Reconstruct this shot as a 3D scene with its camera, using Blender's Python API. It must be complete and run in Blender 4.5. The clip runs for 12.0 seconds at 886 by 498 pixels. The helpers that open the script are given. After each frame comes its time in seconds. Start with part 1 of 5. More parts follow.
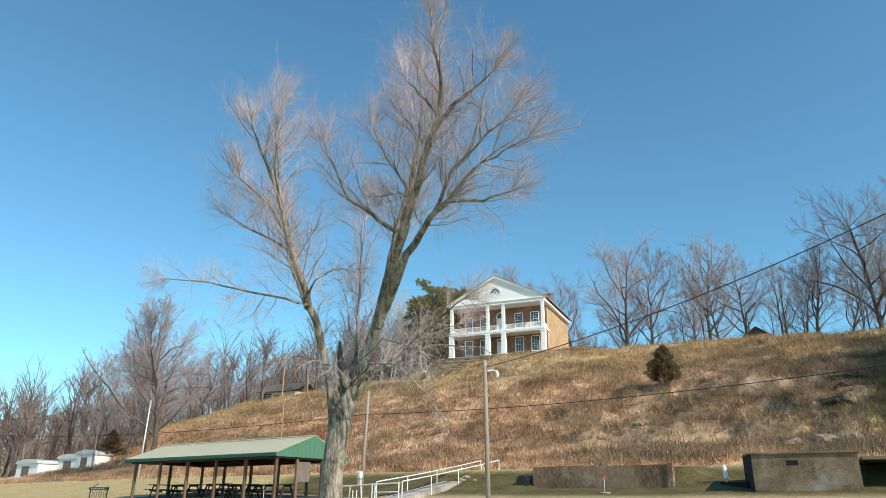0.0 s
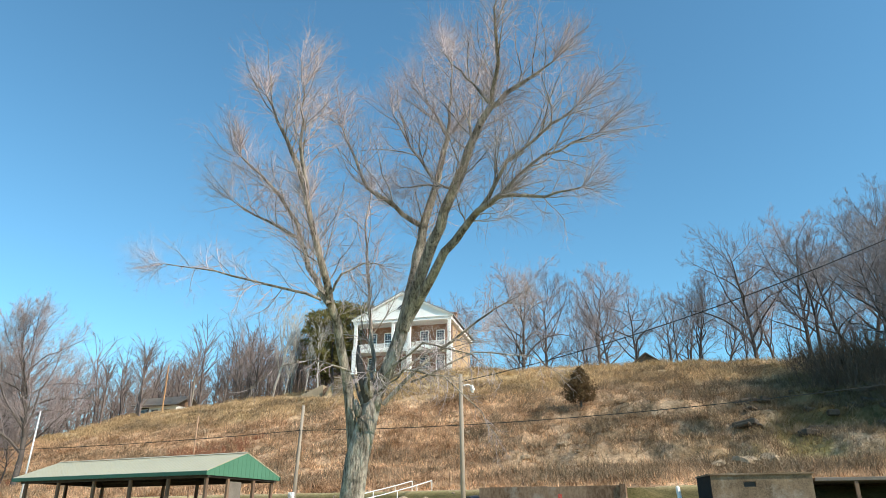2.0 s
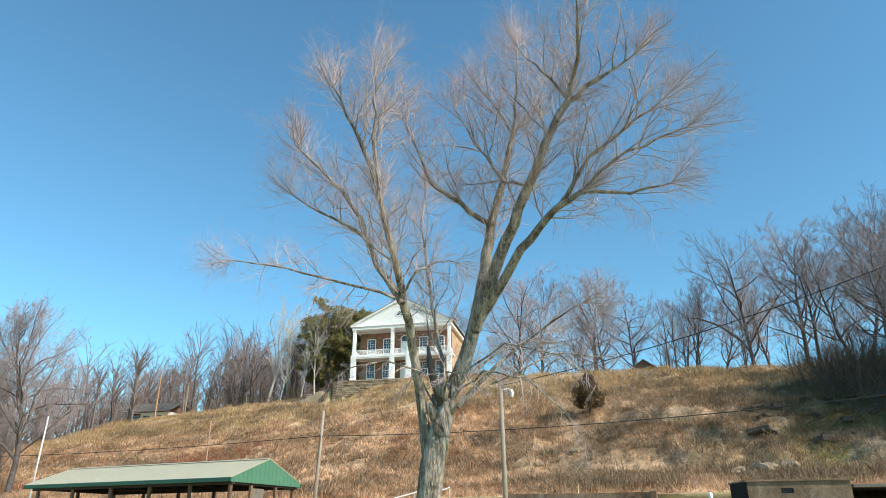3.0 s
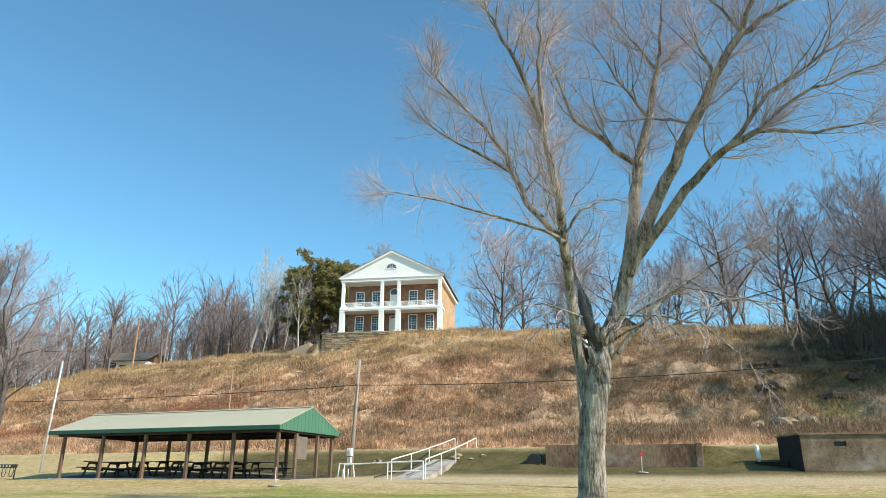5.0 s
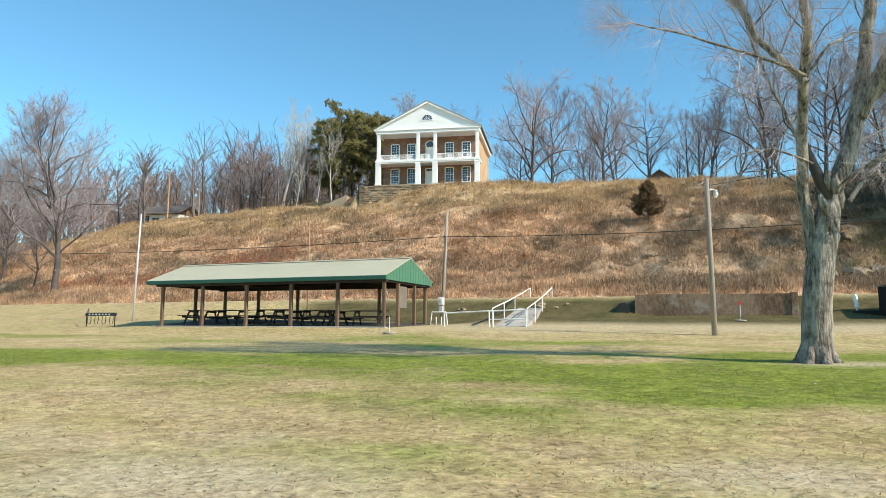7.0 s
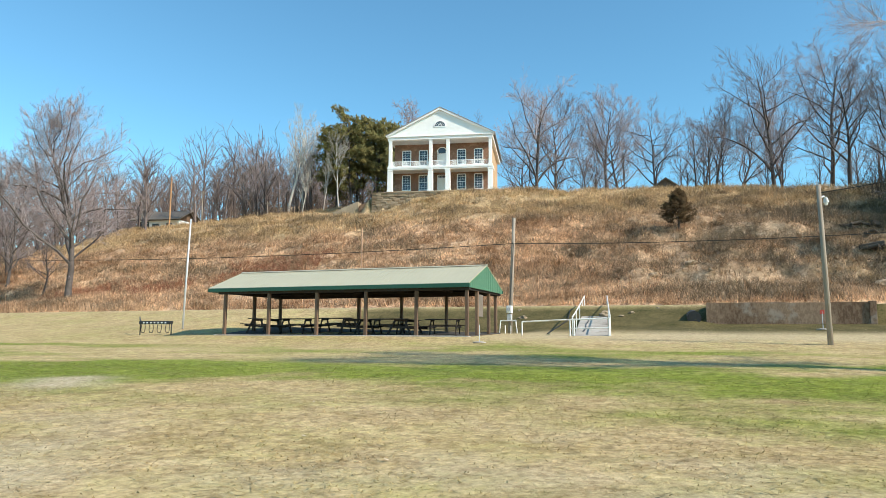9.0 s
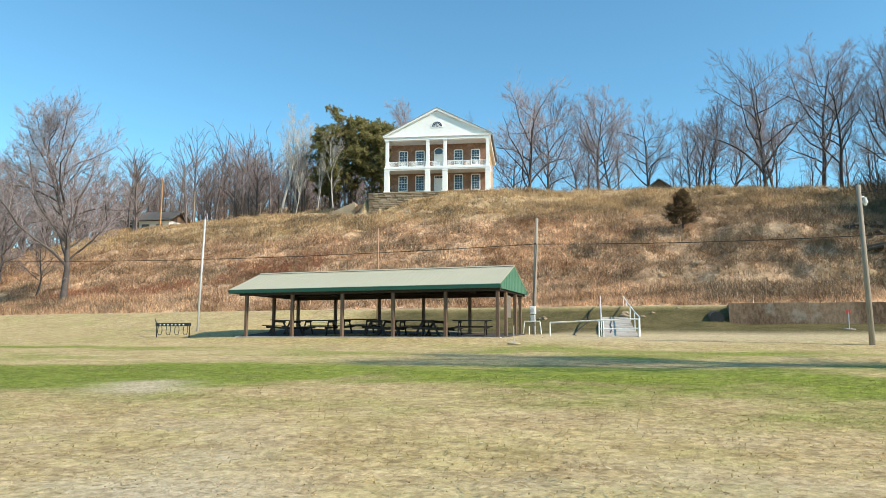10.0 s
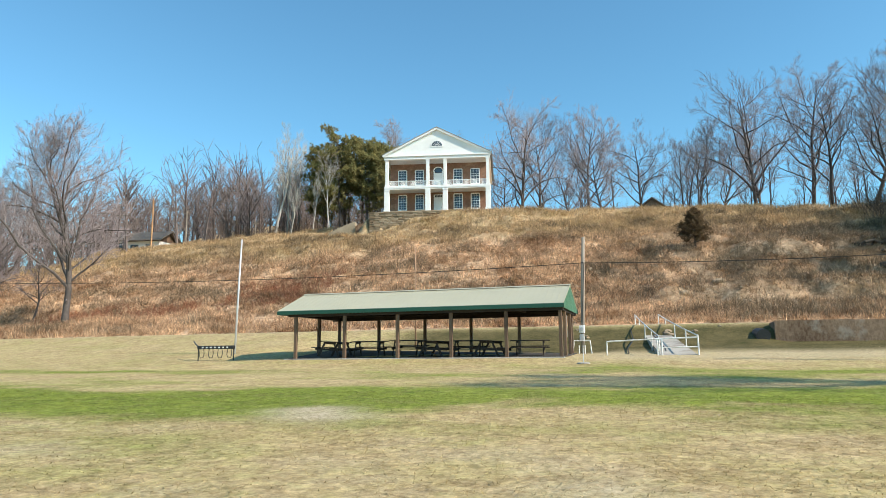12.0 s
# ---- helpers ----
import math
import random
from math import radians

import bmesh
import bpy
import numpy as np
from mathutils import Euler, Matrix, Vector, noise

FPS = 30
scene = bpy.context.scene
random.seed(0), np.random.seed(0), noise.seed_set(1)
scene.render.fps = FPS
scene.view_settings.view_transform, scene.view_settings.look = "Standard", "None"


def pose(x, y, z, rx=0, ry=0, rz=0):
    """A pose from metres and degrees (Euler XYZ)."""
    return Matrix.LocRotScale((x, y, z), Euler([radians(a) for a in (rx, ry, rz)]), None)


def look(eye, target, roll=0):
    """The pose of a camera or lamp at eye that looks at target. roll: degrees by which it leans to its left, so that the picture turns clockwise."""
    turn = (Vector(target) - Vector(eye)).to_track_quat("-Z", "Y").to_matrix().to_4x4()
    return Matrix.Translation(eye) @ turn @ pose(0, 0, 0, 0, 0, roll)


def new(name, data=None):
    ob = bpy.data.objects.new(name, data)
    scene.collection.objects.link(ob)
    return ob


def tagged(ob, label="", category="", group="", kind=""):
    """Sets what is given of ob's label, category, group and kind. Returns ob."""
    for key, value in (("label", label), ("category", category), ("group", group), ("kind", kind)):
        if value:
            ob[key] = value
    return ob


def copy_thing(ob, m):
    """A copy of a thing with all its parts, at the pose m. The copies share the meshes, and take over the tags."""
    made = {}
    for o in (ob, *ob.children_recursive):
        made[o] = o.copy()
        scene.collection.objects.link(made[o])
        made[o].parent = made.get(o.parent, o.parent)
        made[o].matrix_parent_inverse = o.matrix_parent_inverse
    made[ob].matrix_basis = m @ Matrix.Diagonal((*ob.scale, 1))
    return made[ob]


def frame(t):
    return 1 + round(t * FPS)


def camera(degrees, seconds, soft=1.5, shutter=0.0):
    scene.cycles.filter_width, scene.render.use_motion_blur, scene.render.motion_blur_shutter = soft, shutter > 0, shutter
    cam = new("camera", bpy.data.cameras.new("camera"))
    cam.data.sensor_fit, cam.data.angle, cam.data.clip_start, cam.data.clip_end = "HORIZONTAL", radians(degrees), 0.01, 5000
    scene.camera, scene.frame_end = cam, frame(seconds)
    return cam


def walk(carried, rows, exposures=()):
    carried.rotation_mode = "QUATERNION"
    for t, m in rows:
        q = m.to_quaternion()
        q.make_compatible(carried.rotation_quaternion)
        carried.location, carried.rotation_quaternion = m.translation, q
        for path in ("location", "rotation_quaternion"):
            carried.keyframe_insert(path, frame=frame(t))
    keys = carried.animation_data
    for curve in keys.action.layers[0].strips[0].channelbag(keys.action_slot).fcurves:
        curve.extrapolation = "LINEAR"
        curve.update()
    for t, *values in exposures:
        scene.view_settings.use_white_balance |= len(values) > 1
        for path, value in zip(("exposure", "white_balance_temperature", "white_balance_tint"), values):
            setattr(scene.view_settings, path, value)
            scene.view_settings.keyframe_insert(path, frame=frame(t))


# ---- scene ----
cam = camera(65.7, 12.0, soft=0.8)
PATH = [
    (0, (-2.137, 1.171, -0.009), (-3.232, 2.695, 0.682), 0.4),
    (0.5, (-3.142, 1.005, -0.019), (-4.115, 2.6, 0.695), 0.2),
    (1, (-4.195, 0.865, 0.01), (-5.069, 2.516, 0.724), -0.0),
    (1.5, (-5.258, 0.736, 0.022), (-6.088, 2.403, 0.753), -0.1),
    (2, (-6.337, 0.629, 0.051), (-7.137, 2.305, 0.794), -0.0),
    (2.5, (-7.39, 0.434, 0.053), (-8.175, 2.11, 0.809), -0.0),
    (4.5, (-11.722, -0.225, 0.023), (-12.404, 1.501, 0.769), 0.2),
    (5, (-12.842, -0.475, -0.029), (-13.527, 1.291, 0.614), 0.3),
    (5.5, (-13.964, -0.704, -0.065), (-14.659, 1.104, 0.431), 0.4),
    (6, (-15.1, -0.894, -0.068), (-15.817, 0.952, 0.21), 0.3),
    (6.5, (-16.147, -1.129, 0.016), (-16.876, 0.719, 0.244), 0.3),
    (7, (-17.216, -1.277, 0.017), (-17.957, 0.566, 0.245), 0.3),
    (9, (-21.726, -2.259, 0.075), (-22.42, -0.4, 0.324), 0.3),
    (9.5, (-22.798, -2.462, 0.068), (-23.474, -0.597, 0.321), 0.2),
    (10, (-23.796, -2.683, 0.082), (-24.445, -0.808, 0.334), 0.1),
    (10.5, (-24.791, -2.916, 0.096), (-25.41, -1.032, 0.359), -0.1),
    (11, (-25.774, -3.165, 0.12), (-26.373, -1.275, 0.386), -0.2),
    (11.5, (-26.617, -3.438, 0.171), (-27.207, -1.547, 0.454), -0.4),
    (12, (-27.504, -3.68, 0.161), (-28.083, -1.79, 0.467), -0.5),
]
walk(cam, [(t, look(eye, target, roll)) for t, eye, target, roll in PATH], exposures=((0, 0.14), (0.9, 0.29), (3, 0.33), (12, 0.35)))

# ---- light ----
SUN_EL, SUN_AZ = radians(36), (0.985, -0.17)
world = bpy.data.worlds.new("world")
scene.world = world
world.use_nodes = True
wn = world.node_tree.nodes
sky = wn.new("ShaderNodeTexSky")
sky.sky_type, sky.sun_disc = "NISHITA", False
sky.sun_elevation, sky.sun_rotation = SUN_EL, math.atan2(SUN_AZ[0], SUN_AZ[1])
sky.altitude, sky.air_density, sky.dust_density, sky.ozone_density = 150, 1.0, 0.4, 1.6
wn["Background"].inputs[1].default_value = 0.158
air = wn.new("ShaderNodeMix")
air.data_type, air.blend_type = "RGBA", "MULTIPLY"
air.inputs[0].default_value, air.inputs[7].default_value = 1.0, (0.625, 1.03, 1.06, 1)
world.node_tree.links.new(sky.outputs[0], air.inputs[6])
world.node_tree.links.new(air.outputs[2], wn["Background"].inputs[0])
sun = new("sun", bpy.data.lights.new("sun", "SUN"))
sun.data.energy, sun.data.angle, sun.data.color = 5.0, radians(0.53), (1.0, 0.885, 0.74)
sun.matrix_world = look((0, 0, 60), (-SUN_AZ[0] * math.cos(SUN_EL), -SUN_AZ[1] * math.cos(SUN_EL), 60 - math.sin(SUN_EL)))


# ---- materials ----
def material(name, rough=0.8, metal=0.0):
    m = bpy.data.materials.new(name)
    m.use_nodes = True
    b = m.node_tree.nodes["Principled BSDF"]
    b.inputs["Roughness"].default_value, b.inputs["Metallic"].default_value = rough, metal
    return m, m.node_tree.nodes, m.node_tree.links, b


def noise_tex(n, l, scale, detail=4.0, rough=0.6, stretch=(1, 1, 1), coord="Object"):
    tc, mp, nz = n.new("ShaderNodeTexCoord"), n.new("ShaderNodeMapping"), n.new("ShaderNodeTexNoise")
    mp.inputs["Scale"].default_value = stretch
    nz.inputs["Scale"].default_value, nz.inputs["Detail"].default_value, nz.inputs["Roughness"].default_value = scale, detail, rough
    l.new(tc.outputs[coord], mp.inputs[0])
    l.new(mp.outputs[0], nz.inputs["Vector"])
    return nz.outputs["Fac"]


def ramp(n, l, fac, *stops):
    r = n.new("ShaderNodeValToRGB")
    e = r.color_ramp.elements
    while len(e) < len(stops):
        e.new(0.5)
    for el, (at, c) in zip(e, stops):
        el.position, el.color = at, (*c, 1)
    l.new(fac, r.inputs[0])
    return r.outputs[0]


def mixed(n, l, fac, a, b, mode="MIX"):
    m = n.new("ShaderNodeMix")
    m.data_type, m.blend_type = "RGBA", mode
    for at, v in ((0, fac), (6, a), (7, b)):
        if isinstance(v, bpy.types.NodeSocket):
            l.new(v, m.inputs[at])
        else:
            m.inputs[at].default_value = v if at == 0 else (*v, 1)
    return m.outputs[2]


def surface(name, dark, light, scale=3.0, fine=40.0, rough=0.8, metal=0.0, bump=0.2, stretch=(1, 1, 1), stain=None, vary=0.0, depth=0.02, hard=0.2):
    """Two scales of colour noise, an optional stain colour, bump, and a shade of its own for each object."""
    m, n, l, b = material(name, rough, metal)
    big, small = noise_tex(n, l, scale, 5, 0.6, stretch), noise_tex(n, l, fine, 4, 0.7, stretch)
    col = mixed(n, l, 0.45, ramp(n, l, big, (0.5 - hard, dark), (0.5 + hard, light)), ramp(n, l, small, (0.5 - hard, dark), (0.5 + hard, light)))
    if stain:
        col = mixed(n, l, ramp(n, l, noise_tex(n, l, scale * 0.6, 6, 0.7), (0.52, (0, 0, 0)), (0.7, (1, 1, 1))), col, stain)
    if vary:
        oi, mr = n.new("ShaderNodeObjectInfo"), n.new("ShaderNodeMapRange")
        mr.inputs[3].default_value, mr.inputs[4].default_value = 1 - vary, 1 + vary
        l.new(oi.outputs["Random"], mr.inputs[0])
        hsv = n.new("ShaderNodeHueSaturation")
        l.new(mr.outputs[0], hsv.inputs["Value"])
        l.new(col, hsv.inputs["Color"])
        col = hsv.outputs[0]
    l.new(col, b.inputs["Base Color"])
    if bump:
        bp = n.new("ShaderNodeBump")
        bp.inputs["Strength"].default_value, bp.inputs["Distance"].default_value = bump, depth
        l.new(small, bp.inputs["Height"])
        l.new(bp.outputs[0], b.inputs["Normal"])
    return m


def island_surface(name, *colours, rough=0.8, scatter=0.0):
    """A shade for each loose piece of a joined mesh."""
    m, n, l, b = material(name, rough)
    g = n.new("ShaderNodeNewGeometry")
    k = len(colours) - 1
    col = ramp(n, l, g.outputs["Random Per Island"], *[(i / k, c) for i, c in enumerate(colours)])
    col = mixed(n, l, 0.3, col, ramp(n, l, noise_tex(n, l, 0.3), (0.3, colours[0]), (0.7, colours[-1])))
    l.new(col, b.inputs["Base Color"])
    b.inputs["Specular IOR Level"].default_value = 0.2
    return m


def ground_material(name, blades, uneven=(0.6, 1.65)):
    """Lawn, dry hill, bare earth and moss, mixed by the zones stored on the mesh; bare also paints wood-edge shade."""
    m, n, l, b = material(name, 0.95)
    b.inputs["Specular IOR Level"].default_value = 0.1
    at = n.new("ShaderNodeAttribute")
    at.attribute_name = "zone"
    sp = n.new("ShaderNodeSeparateColor")
    l.new(at.outputs["Color"], sp.inputs[0])
    big, mid, fine = (noise_tex(n, l, s, 6, 0.72, coord="Object") for s in (0.12, 0.9, 11.0))
    dry = mixed(n, l, 0.5, ramp(n, l, mid, (0.36, (0.37, 0.275, 0.135)), (0.64, (0.71, 0.56, 0.34))), ramp(n, l, fine, (0.35, (0.18, 0.12, 0.05)), (0.65, (0.73, 0.57, 0.345))))
    dry = mixed(n, l, ramp(n, l, noise_tex(n, l, 0.5, 5, 0.7), (0.45, (0, 0, 0)), (0.7, (0.4, 0.4, 0.4))), dry, (0.40, 0.37, 0.13))
    green = mixed(n, l, 0.5, ramp(n, l, mid, (0.36, (0.10, 0.17, 0.02)), (0.64, (0.29, 0.35, 0.06))), ramp(n, l, fine, (0.35, (0.07, 0.10, 0.014)), (0.65, (0.34, 0.36, 0.085))))
    hill = mixed(n, l, 0.5, ramp(n, l, big, (0.40, (0.375, 0.24, 0.15)), (0.60, (0.69, 0.51, 0.35))), ramp(n, l, mid, (0.36, (0.30, 0.19, 0.12)), (0.64, (0.72, 0.535, 0.37))))
    hill = mixed(n, l, 0.5, hill, ramp(n, l, noise_tex(n, l, 5.0, 6, 0.75), (0.38, (0.19, 0.12, 0.075)), (0.62, (0.73, 0.545, 0.38))))
    clump = ramp(n, l, noise_tex(n, l, 1.5, 5, 0.7, (1, 1, 1.6)), (0.38, (0.45, 0.39, 0.34)), (0.48, (1.0, 0.97, 0.93)), (0.62, (1.32, 1.3, 1.24)))
    hill = mixed(n, l, 1.0, hill, clump, "MULTIPLY")
    hill = mixed(n, l, 1.0, hill, ramp(n, l, noise_tex(n, l, 0.22, 5, 0.7, (1, 1.5, 1.5)), (0.40, (0.66, 0.57, 0.49)), (0.50, (1.02, 0.99, 0.96)), (0.60, (1.25, 1.24, 1.2))), "MULTIPLY")
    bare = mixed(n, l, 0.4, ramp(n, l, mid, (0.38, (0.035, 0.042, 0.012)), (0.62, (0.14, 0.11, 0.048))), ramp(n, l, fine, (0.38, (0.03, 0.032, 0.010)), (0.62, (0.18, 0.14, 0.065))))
    clod = ramp(n, l, noise_tex(n, l, 4.0, 6, 0.75), (0.36, (0.66, 0.64, 0.58)), (0.64, (1.2, 1.18, 1.12)))
    dry, green = mixed(n, l, 1.0, dry, clod, "MULTIPLY"), mixed(n, l, 1.0, green, clod, "MULTIPLY")
    at2 = n.new("ShaderNodeAttribute")
    at2.attribute_name = "zone_two"
    sp2 = n.new("ShaderNodeSeparateColor")
    l.new(at2.outputs["Color"], sp2.inputs[0])
    scrub = mixed(n, l, 0.5, ramp(n, l, mid, (0.36, (0.11, 0.075, 0.043)), (0.64, (0.36, 0.25, 0.15))), ramp(n, l, fine, (0.36, (0.05, 0.036, 0.022)), (0.64, (0.27, 0.19, 0.115))))
    scrub = mixed(n, l, 0.5, scrub, ramp(n, l, noise_tex(n, l, 4.0, 6, 0.78), (0.40, (0.06, 0.042, 0.026)), (0.60, (0.48, 0.345, 0.22))))
    scrub = mixed(n, l, ramp(n, l, noise_tex(n, l, 0.8, 6, 0.75), (0.47, (0, 0, 0)), (0.57, (0.85, 0.85, 0.85))), scrub, ramp(n, l, noise_tex(n, l, 6.0, 4, 0.7), (0.38, (0.29, 0.20, 0.125)), (0.62, (0.70, 0.52, 0.36))))
    straw = ramp(n, l, fine, (0.36, (0.34, 0.27, 0.17)), (0.64, (0.66, 0.56, 0.39)))
    lush = sp.outputs[0]
    for source, gain in ((mid, 1.1), (noise_tex(n, l, 3.2, 5, 0.7), 0.9)):
        ma, ad = n.new("ShaderNodeMath"), n.new("ShaderNodeMath")
        ma.operation, ad.use_clamp = "MULTIPLY_ADD", True
        ma.inputs[1].default_value, ma.inputs[2].default_value = gain, -0.5 * gain
        l.new(source, ma.inputs[0])
        l.new(ma.outputs[0], ad.inputs[0])
        l.new(lush, ad.inputs[1])
        lush = ad.outputs[0]
    col = mixed(n, l, lush, dry, green)
    col = mixed(n, l, sp2.outputs[1], col, straw)
    col = mixed(n, l, sp.outputs[1], col, hill)
    col = mixed(n, l, sp2.outputs[0], col, scrub)
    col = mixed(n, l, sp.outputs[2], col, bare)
    if blades:
        g = n.new("ShaderNodeNewGeometry")
        hsv, mr = n.new("ShaderNodeHueSaturation"), n.new("ShaderNodeMapRange")
        mr.inputs[3].default_value, mr.inputs[4].default_value = uneven
        l.new(g.outputs["Random Per Island"], mr.inputs[0])
        l.new(mr.outputs[0], hsv.inputs["Value"])
        l.new(col, hsv.inputs["Color"])
        col = hsv.outputs[0]
    else:
        bp = n.new("ShaderNodeBump")
        bp.inputs["Strength"].default_value, bp.inputs["Distance"].default_value = 0.6, 0.05
        l.new(fine, bp.inputs["Height"])
        l.new(bp.outputs[0], b.inputs["Normal"])
    l.new(col, b.inputs["Base Color"])
    if blades:
        tl, ms = n.new("ShaderNodeBsdfTranslucent"), n.new("ShaderNodeMixShader")
        l.new(col, tl.inputs["Color"])
        ms.inputs[0].default_value = 0.45
        l.new(b.outputs[0], ms.inputs[1])
        l.new(tl.outputs[0], ms.inputs[2])
        l.new(ms.outputs[0], n["Material Output"].inputs["Surface"])
    return m


GROUND, BLADES = ground_material("ground_cover", False), ground_material("grass_blades", True)
TURF = ground_material("turf_blades", True, (0.8, 1.3))
WHITE = surface("white_paint", (0.80, 0.80, 0.78), (0.90, 0.90, 0.88), 1.5, 30, 0.55, bump=0.05)
RAIL_WHITE = surface("white_pipe_paint", (0.68, 0.68, 0.66), (0.86, 0.86, 0.84), 4, 60, 0.45, bump=0.05, stain=(0.5, 0.42, 0.33))
BARK = surface("grey_bark", (0.065, 0.052, 0.041), (0.52, 0.445, 0.365), 5, 24, 0.95, bump=1.0, depth=0.06, hard=0.09, stretch=(1, 1, 0.2), stain=(0.10, 0.08, 0.062))
TWIG = surface("twig_bark", (0.31, 0.24, 0.24), (0.60, 0.50, 0.50), 1, 8, 0.9, bump=0)
BUD = island_surface("red_buds", (0.24, 0.11, 0.12), (0.38, 0.21, 0.22), (0.32, 0.19, 0.19))
FAR_BARK = surface("dark_woodland_bark", (0.038, 0.031, 0.028), (0.13, 0.108, 0.096), 0.6, 5, 0.95, bump=0, vary=0.25)
FAR_TWIG = surface("woodland_twigs", (0.19, 0.155, 0.155), (0.37, 0.31, 0.305), 0.3, 3, 0.95, bump=0, vary=0.2)
PALE_BARK = surface("pale_sycamore_bark", (0.36, 0.33, 0.28), (0.62, 0.58, 0.52), 0.8, 6, 0.9, bump=0)
NEEDLE = island_surface("pine_needles", (0.07, 0.075, 0.026), (0.17, 0.158, 0.052), (0.29, 0.245, 0.095))
CEDAR = island_surface("winter_cedar_needles", (0.06, 0.034, 0.016), (0.11, 0.064, 0.03), (0.105, 0.075, 0.03))
SHRUB = island_surface("dry_brush", (0.10, 0.072, 0.046), (0.23, 0.165, 0.105), (0.36, 0.27, 0.175))
RED_SHRUB = island_surface("red_sumac", (0.16, 0.05, 0.03), (0.25, 0.09, 0.05), (0.30, 0.15, 0.08))
# dark brown stems, toned below SHRUB for the shade at the wood edge
THICKET = island_surface("thicket_stems", (0.055, 0.04, 0.03), (0.12, 0.085, 0.06), (0.20, 0.145, 0.10))
ROCK = surface("hill_rock", (0.20, 0.145, 0.09), (0.44, 0.34, 0.23), 1.5, 12, 0.95, bump=0.6)
CONCRETE = surface("old_concrete", (0.30, 0.27, 0.23), (0.52, 0.48, 0.42), 0.8, 20, 0.9, bump=0.3, stain=(0.17, 0.14, 0.11))
# pavilion floor colour, darkened to carry the shade under the roof
SHADE_FLOOR = surface("shade_dark_floor", (0.03, 0.026, 0.022), (0.08, 0.068, 0.056), 1.0, 18, 0.9, bump=0.2)
# front brick, a version of BRICK darkened for porch shade; chimney reuses it
FRONT_BRICK = surface("shade_brown_front_brick", (0.15, 0.075, 0.048), (0.33, 0.18, 0.115), 1.6, 14, 0.9, bump=0.3, stain=(0.38, 0.25, 0.17))
SHALE = surface("dark_shale", (0.035, 0.028, 0.021), (0.13, 0.10, 0.075), 1.2, 10, 0.95, bump=0.6)
RUST_WALL = surface("stained_concrete", (0.13, 0.07, 0.038), (0.34, 0.22, 0.14), 0.5, 9, 0.9, bump=0.4, hard=0.08, stretch=(1, 1, 0.5), stain=(0.46, 0.40, 0.33))
# block walls facing away from the sun, their shade put into the colour
SHADE_BLOCK = surface("shade_black_block", (0.006, 0.005, 0.004), (0.02, 0.017, 0.014), 1.2, 12, 1.0, bump=0.3)
BUNKER = surface("weathered_block_wall", (0.085, 0.06, 0.038), (0.27, 0.195, 0.125), 1.1, 14, 0.95, bump=0.5, hard=0.12, stain=(0.33, 0.29, 0.24))
# fascia green, the trim paint in a darker copy for its shaded side
SHADED_GREEN = surface("shaded_green_trim", (0.010, 0.065, 0.042), (0.018, 0.095, 0.06), 0.8, 20, 0.5, bump=0.03)
ROOF_METAL = surface("pale_green_metal_roof", (0.42, 0.395, 0.275), (0.51, 0.48, 0.345), 0.5, 20, 0.45, bump=0.03)
# gable green, the same paint lightened for the sun on it
SUNLIT_GREEN = surface("sunlit_green_trim", (0.055, 0.16, 0.10), (0.085, 0.205, 0.135), 0.8, 20, 0.45, bump=0.03)
POST_WOOD = surface("brown_stained_post", (0.07, 0.04, 0.026), (0.22, 0.14, 0.09), 2, 25, 0.85, bump=0.4, stretch=(1, 1, 0.15), vary=0.15)
# dark table wood, taken darker still for the shade under the pavilion roof
DARK_WOOD = surface("dark_wood_roof_shade", (0.014, 0.010, 0.008), (0.05, 0.035, 0.027), 2, 25, 0.8, bump=0.3, vary=0.2)
POLE_WOOD = surface("weathered_pole_wood", (0.19, 0.155, 0.12), (0.40, 0.345, 0.28), 1.5, 25, 0.9, bump=0.4, stretch=(1, 1, 0.1))
ORANGE_POLE = surface("new_pole_wood", (0.38, 0.20, 0.09), (0.52, 0.30, 0.15), 1.5, 25, 0.9, bump=0.2, stretch=(1, 1, 0.1))
RUST_POLE = surface("rusty_pipe", (0.25, 0.14, 0.08), (0.42, 0.27, 0.17), 3, 25, 0.8, bump=0.2)
GALV = surface("galvanised_steel", (0.50, 0.51, 0.52), (0.68, 0.69, 0.70), 2, 20, 0.5, 0.3, bump=0.05)
BLACK = surface("black_metal", (0.012, 0.012, 0.013), (0.03, 0.03, 0.032), 3, 30, 0.5, bump=0.05)
WIRE = surface("cable", (0.015, 0.015, 0.015), (0.03, 0.03, 0.03), 3, 30, 0.7, bump=0)
BRICK = surface("house_brick", (0.38, 0.25, 0.14), (0.58, 0.41, 0.25), 0.7, 9, 0.9, bump=0.3, stain=(0.34, 0.21, 0.12))
ROOFING = surface("grey_shingles", (0.22, 0.22, 0.22), (0.36, 0.36, 0.35), 1, 12, 0.9, bump=0.3)
STONE = surface("terrace_stone", (0.22, 0.17, 0.11), (0.42, 0.34, 0.24), 0.8, 8, 0.95, bump=0.5, vary=0.2)
STONES = island_surface("laid_stone", (0.17, 0.12, 0.075), (0.30, 0.23, 0.15), (0.42, 0.34, 0.24), rough=0.95)
WEATHERED = surface("weathered_board", (0.10, 0.085, 0.07), (0.22, 0.19, 0.16), 1.5, 14, 0.9, bump=0.3)
PORCH_GREY = surface("porch_ceiling", (0.62, 0.62, 0.60), (0.74, 0.74, 0.72), 1, 12, 0.6, bump=0)
GLASS, _n, _l, _b = material("window_glass", 0.05)
_b.inputs["Base Color"].default_value = (0.05, 0.07, 0.09, 1)
_b.inputs["Specular IOR Level"].default_value = 0.9
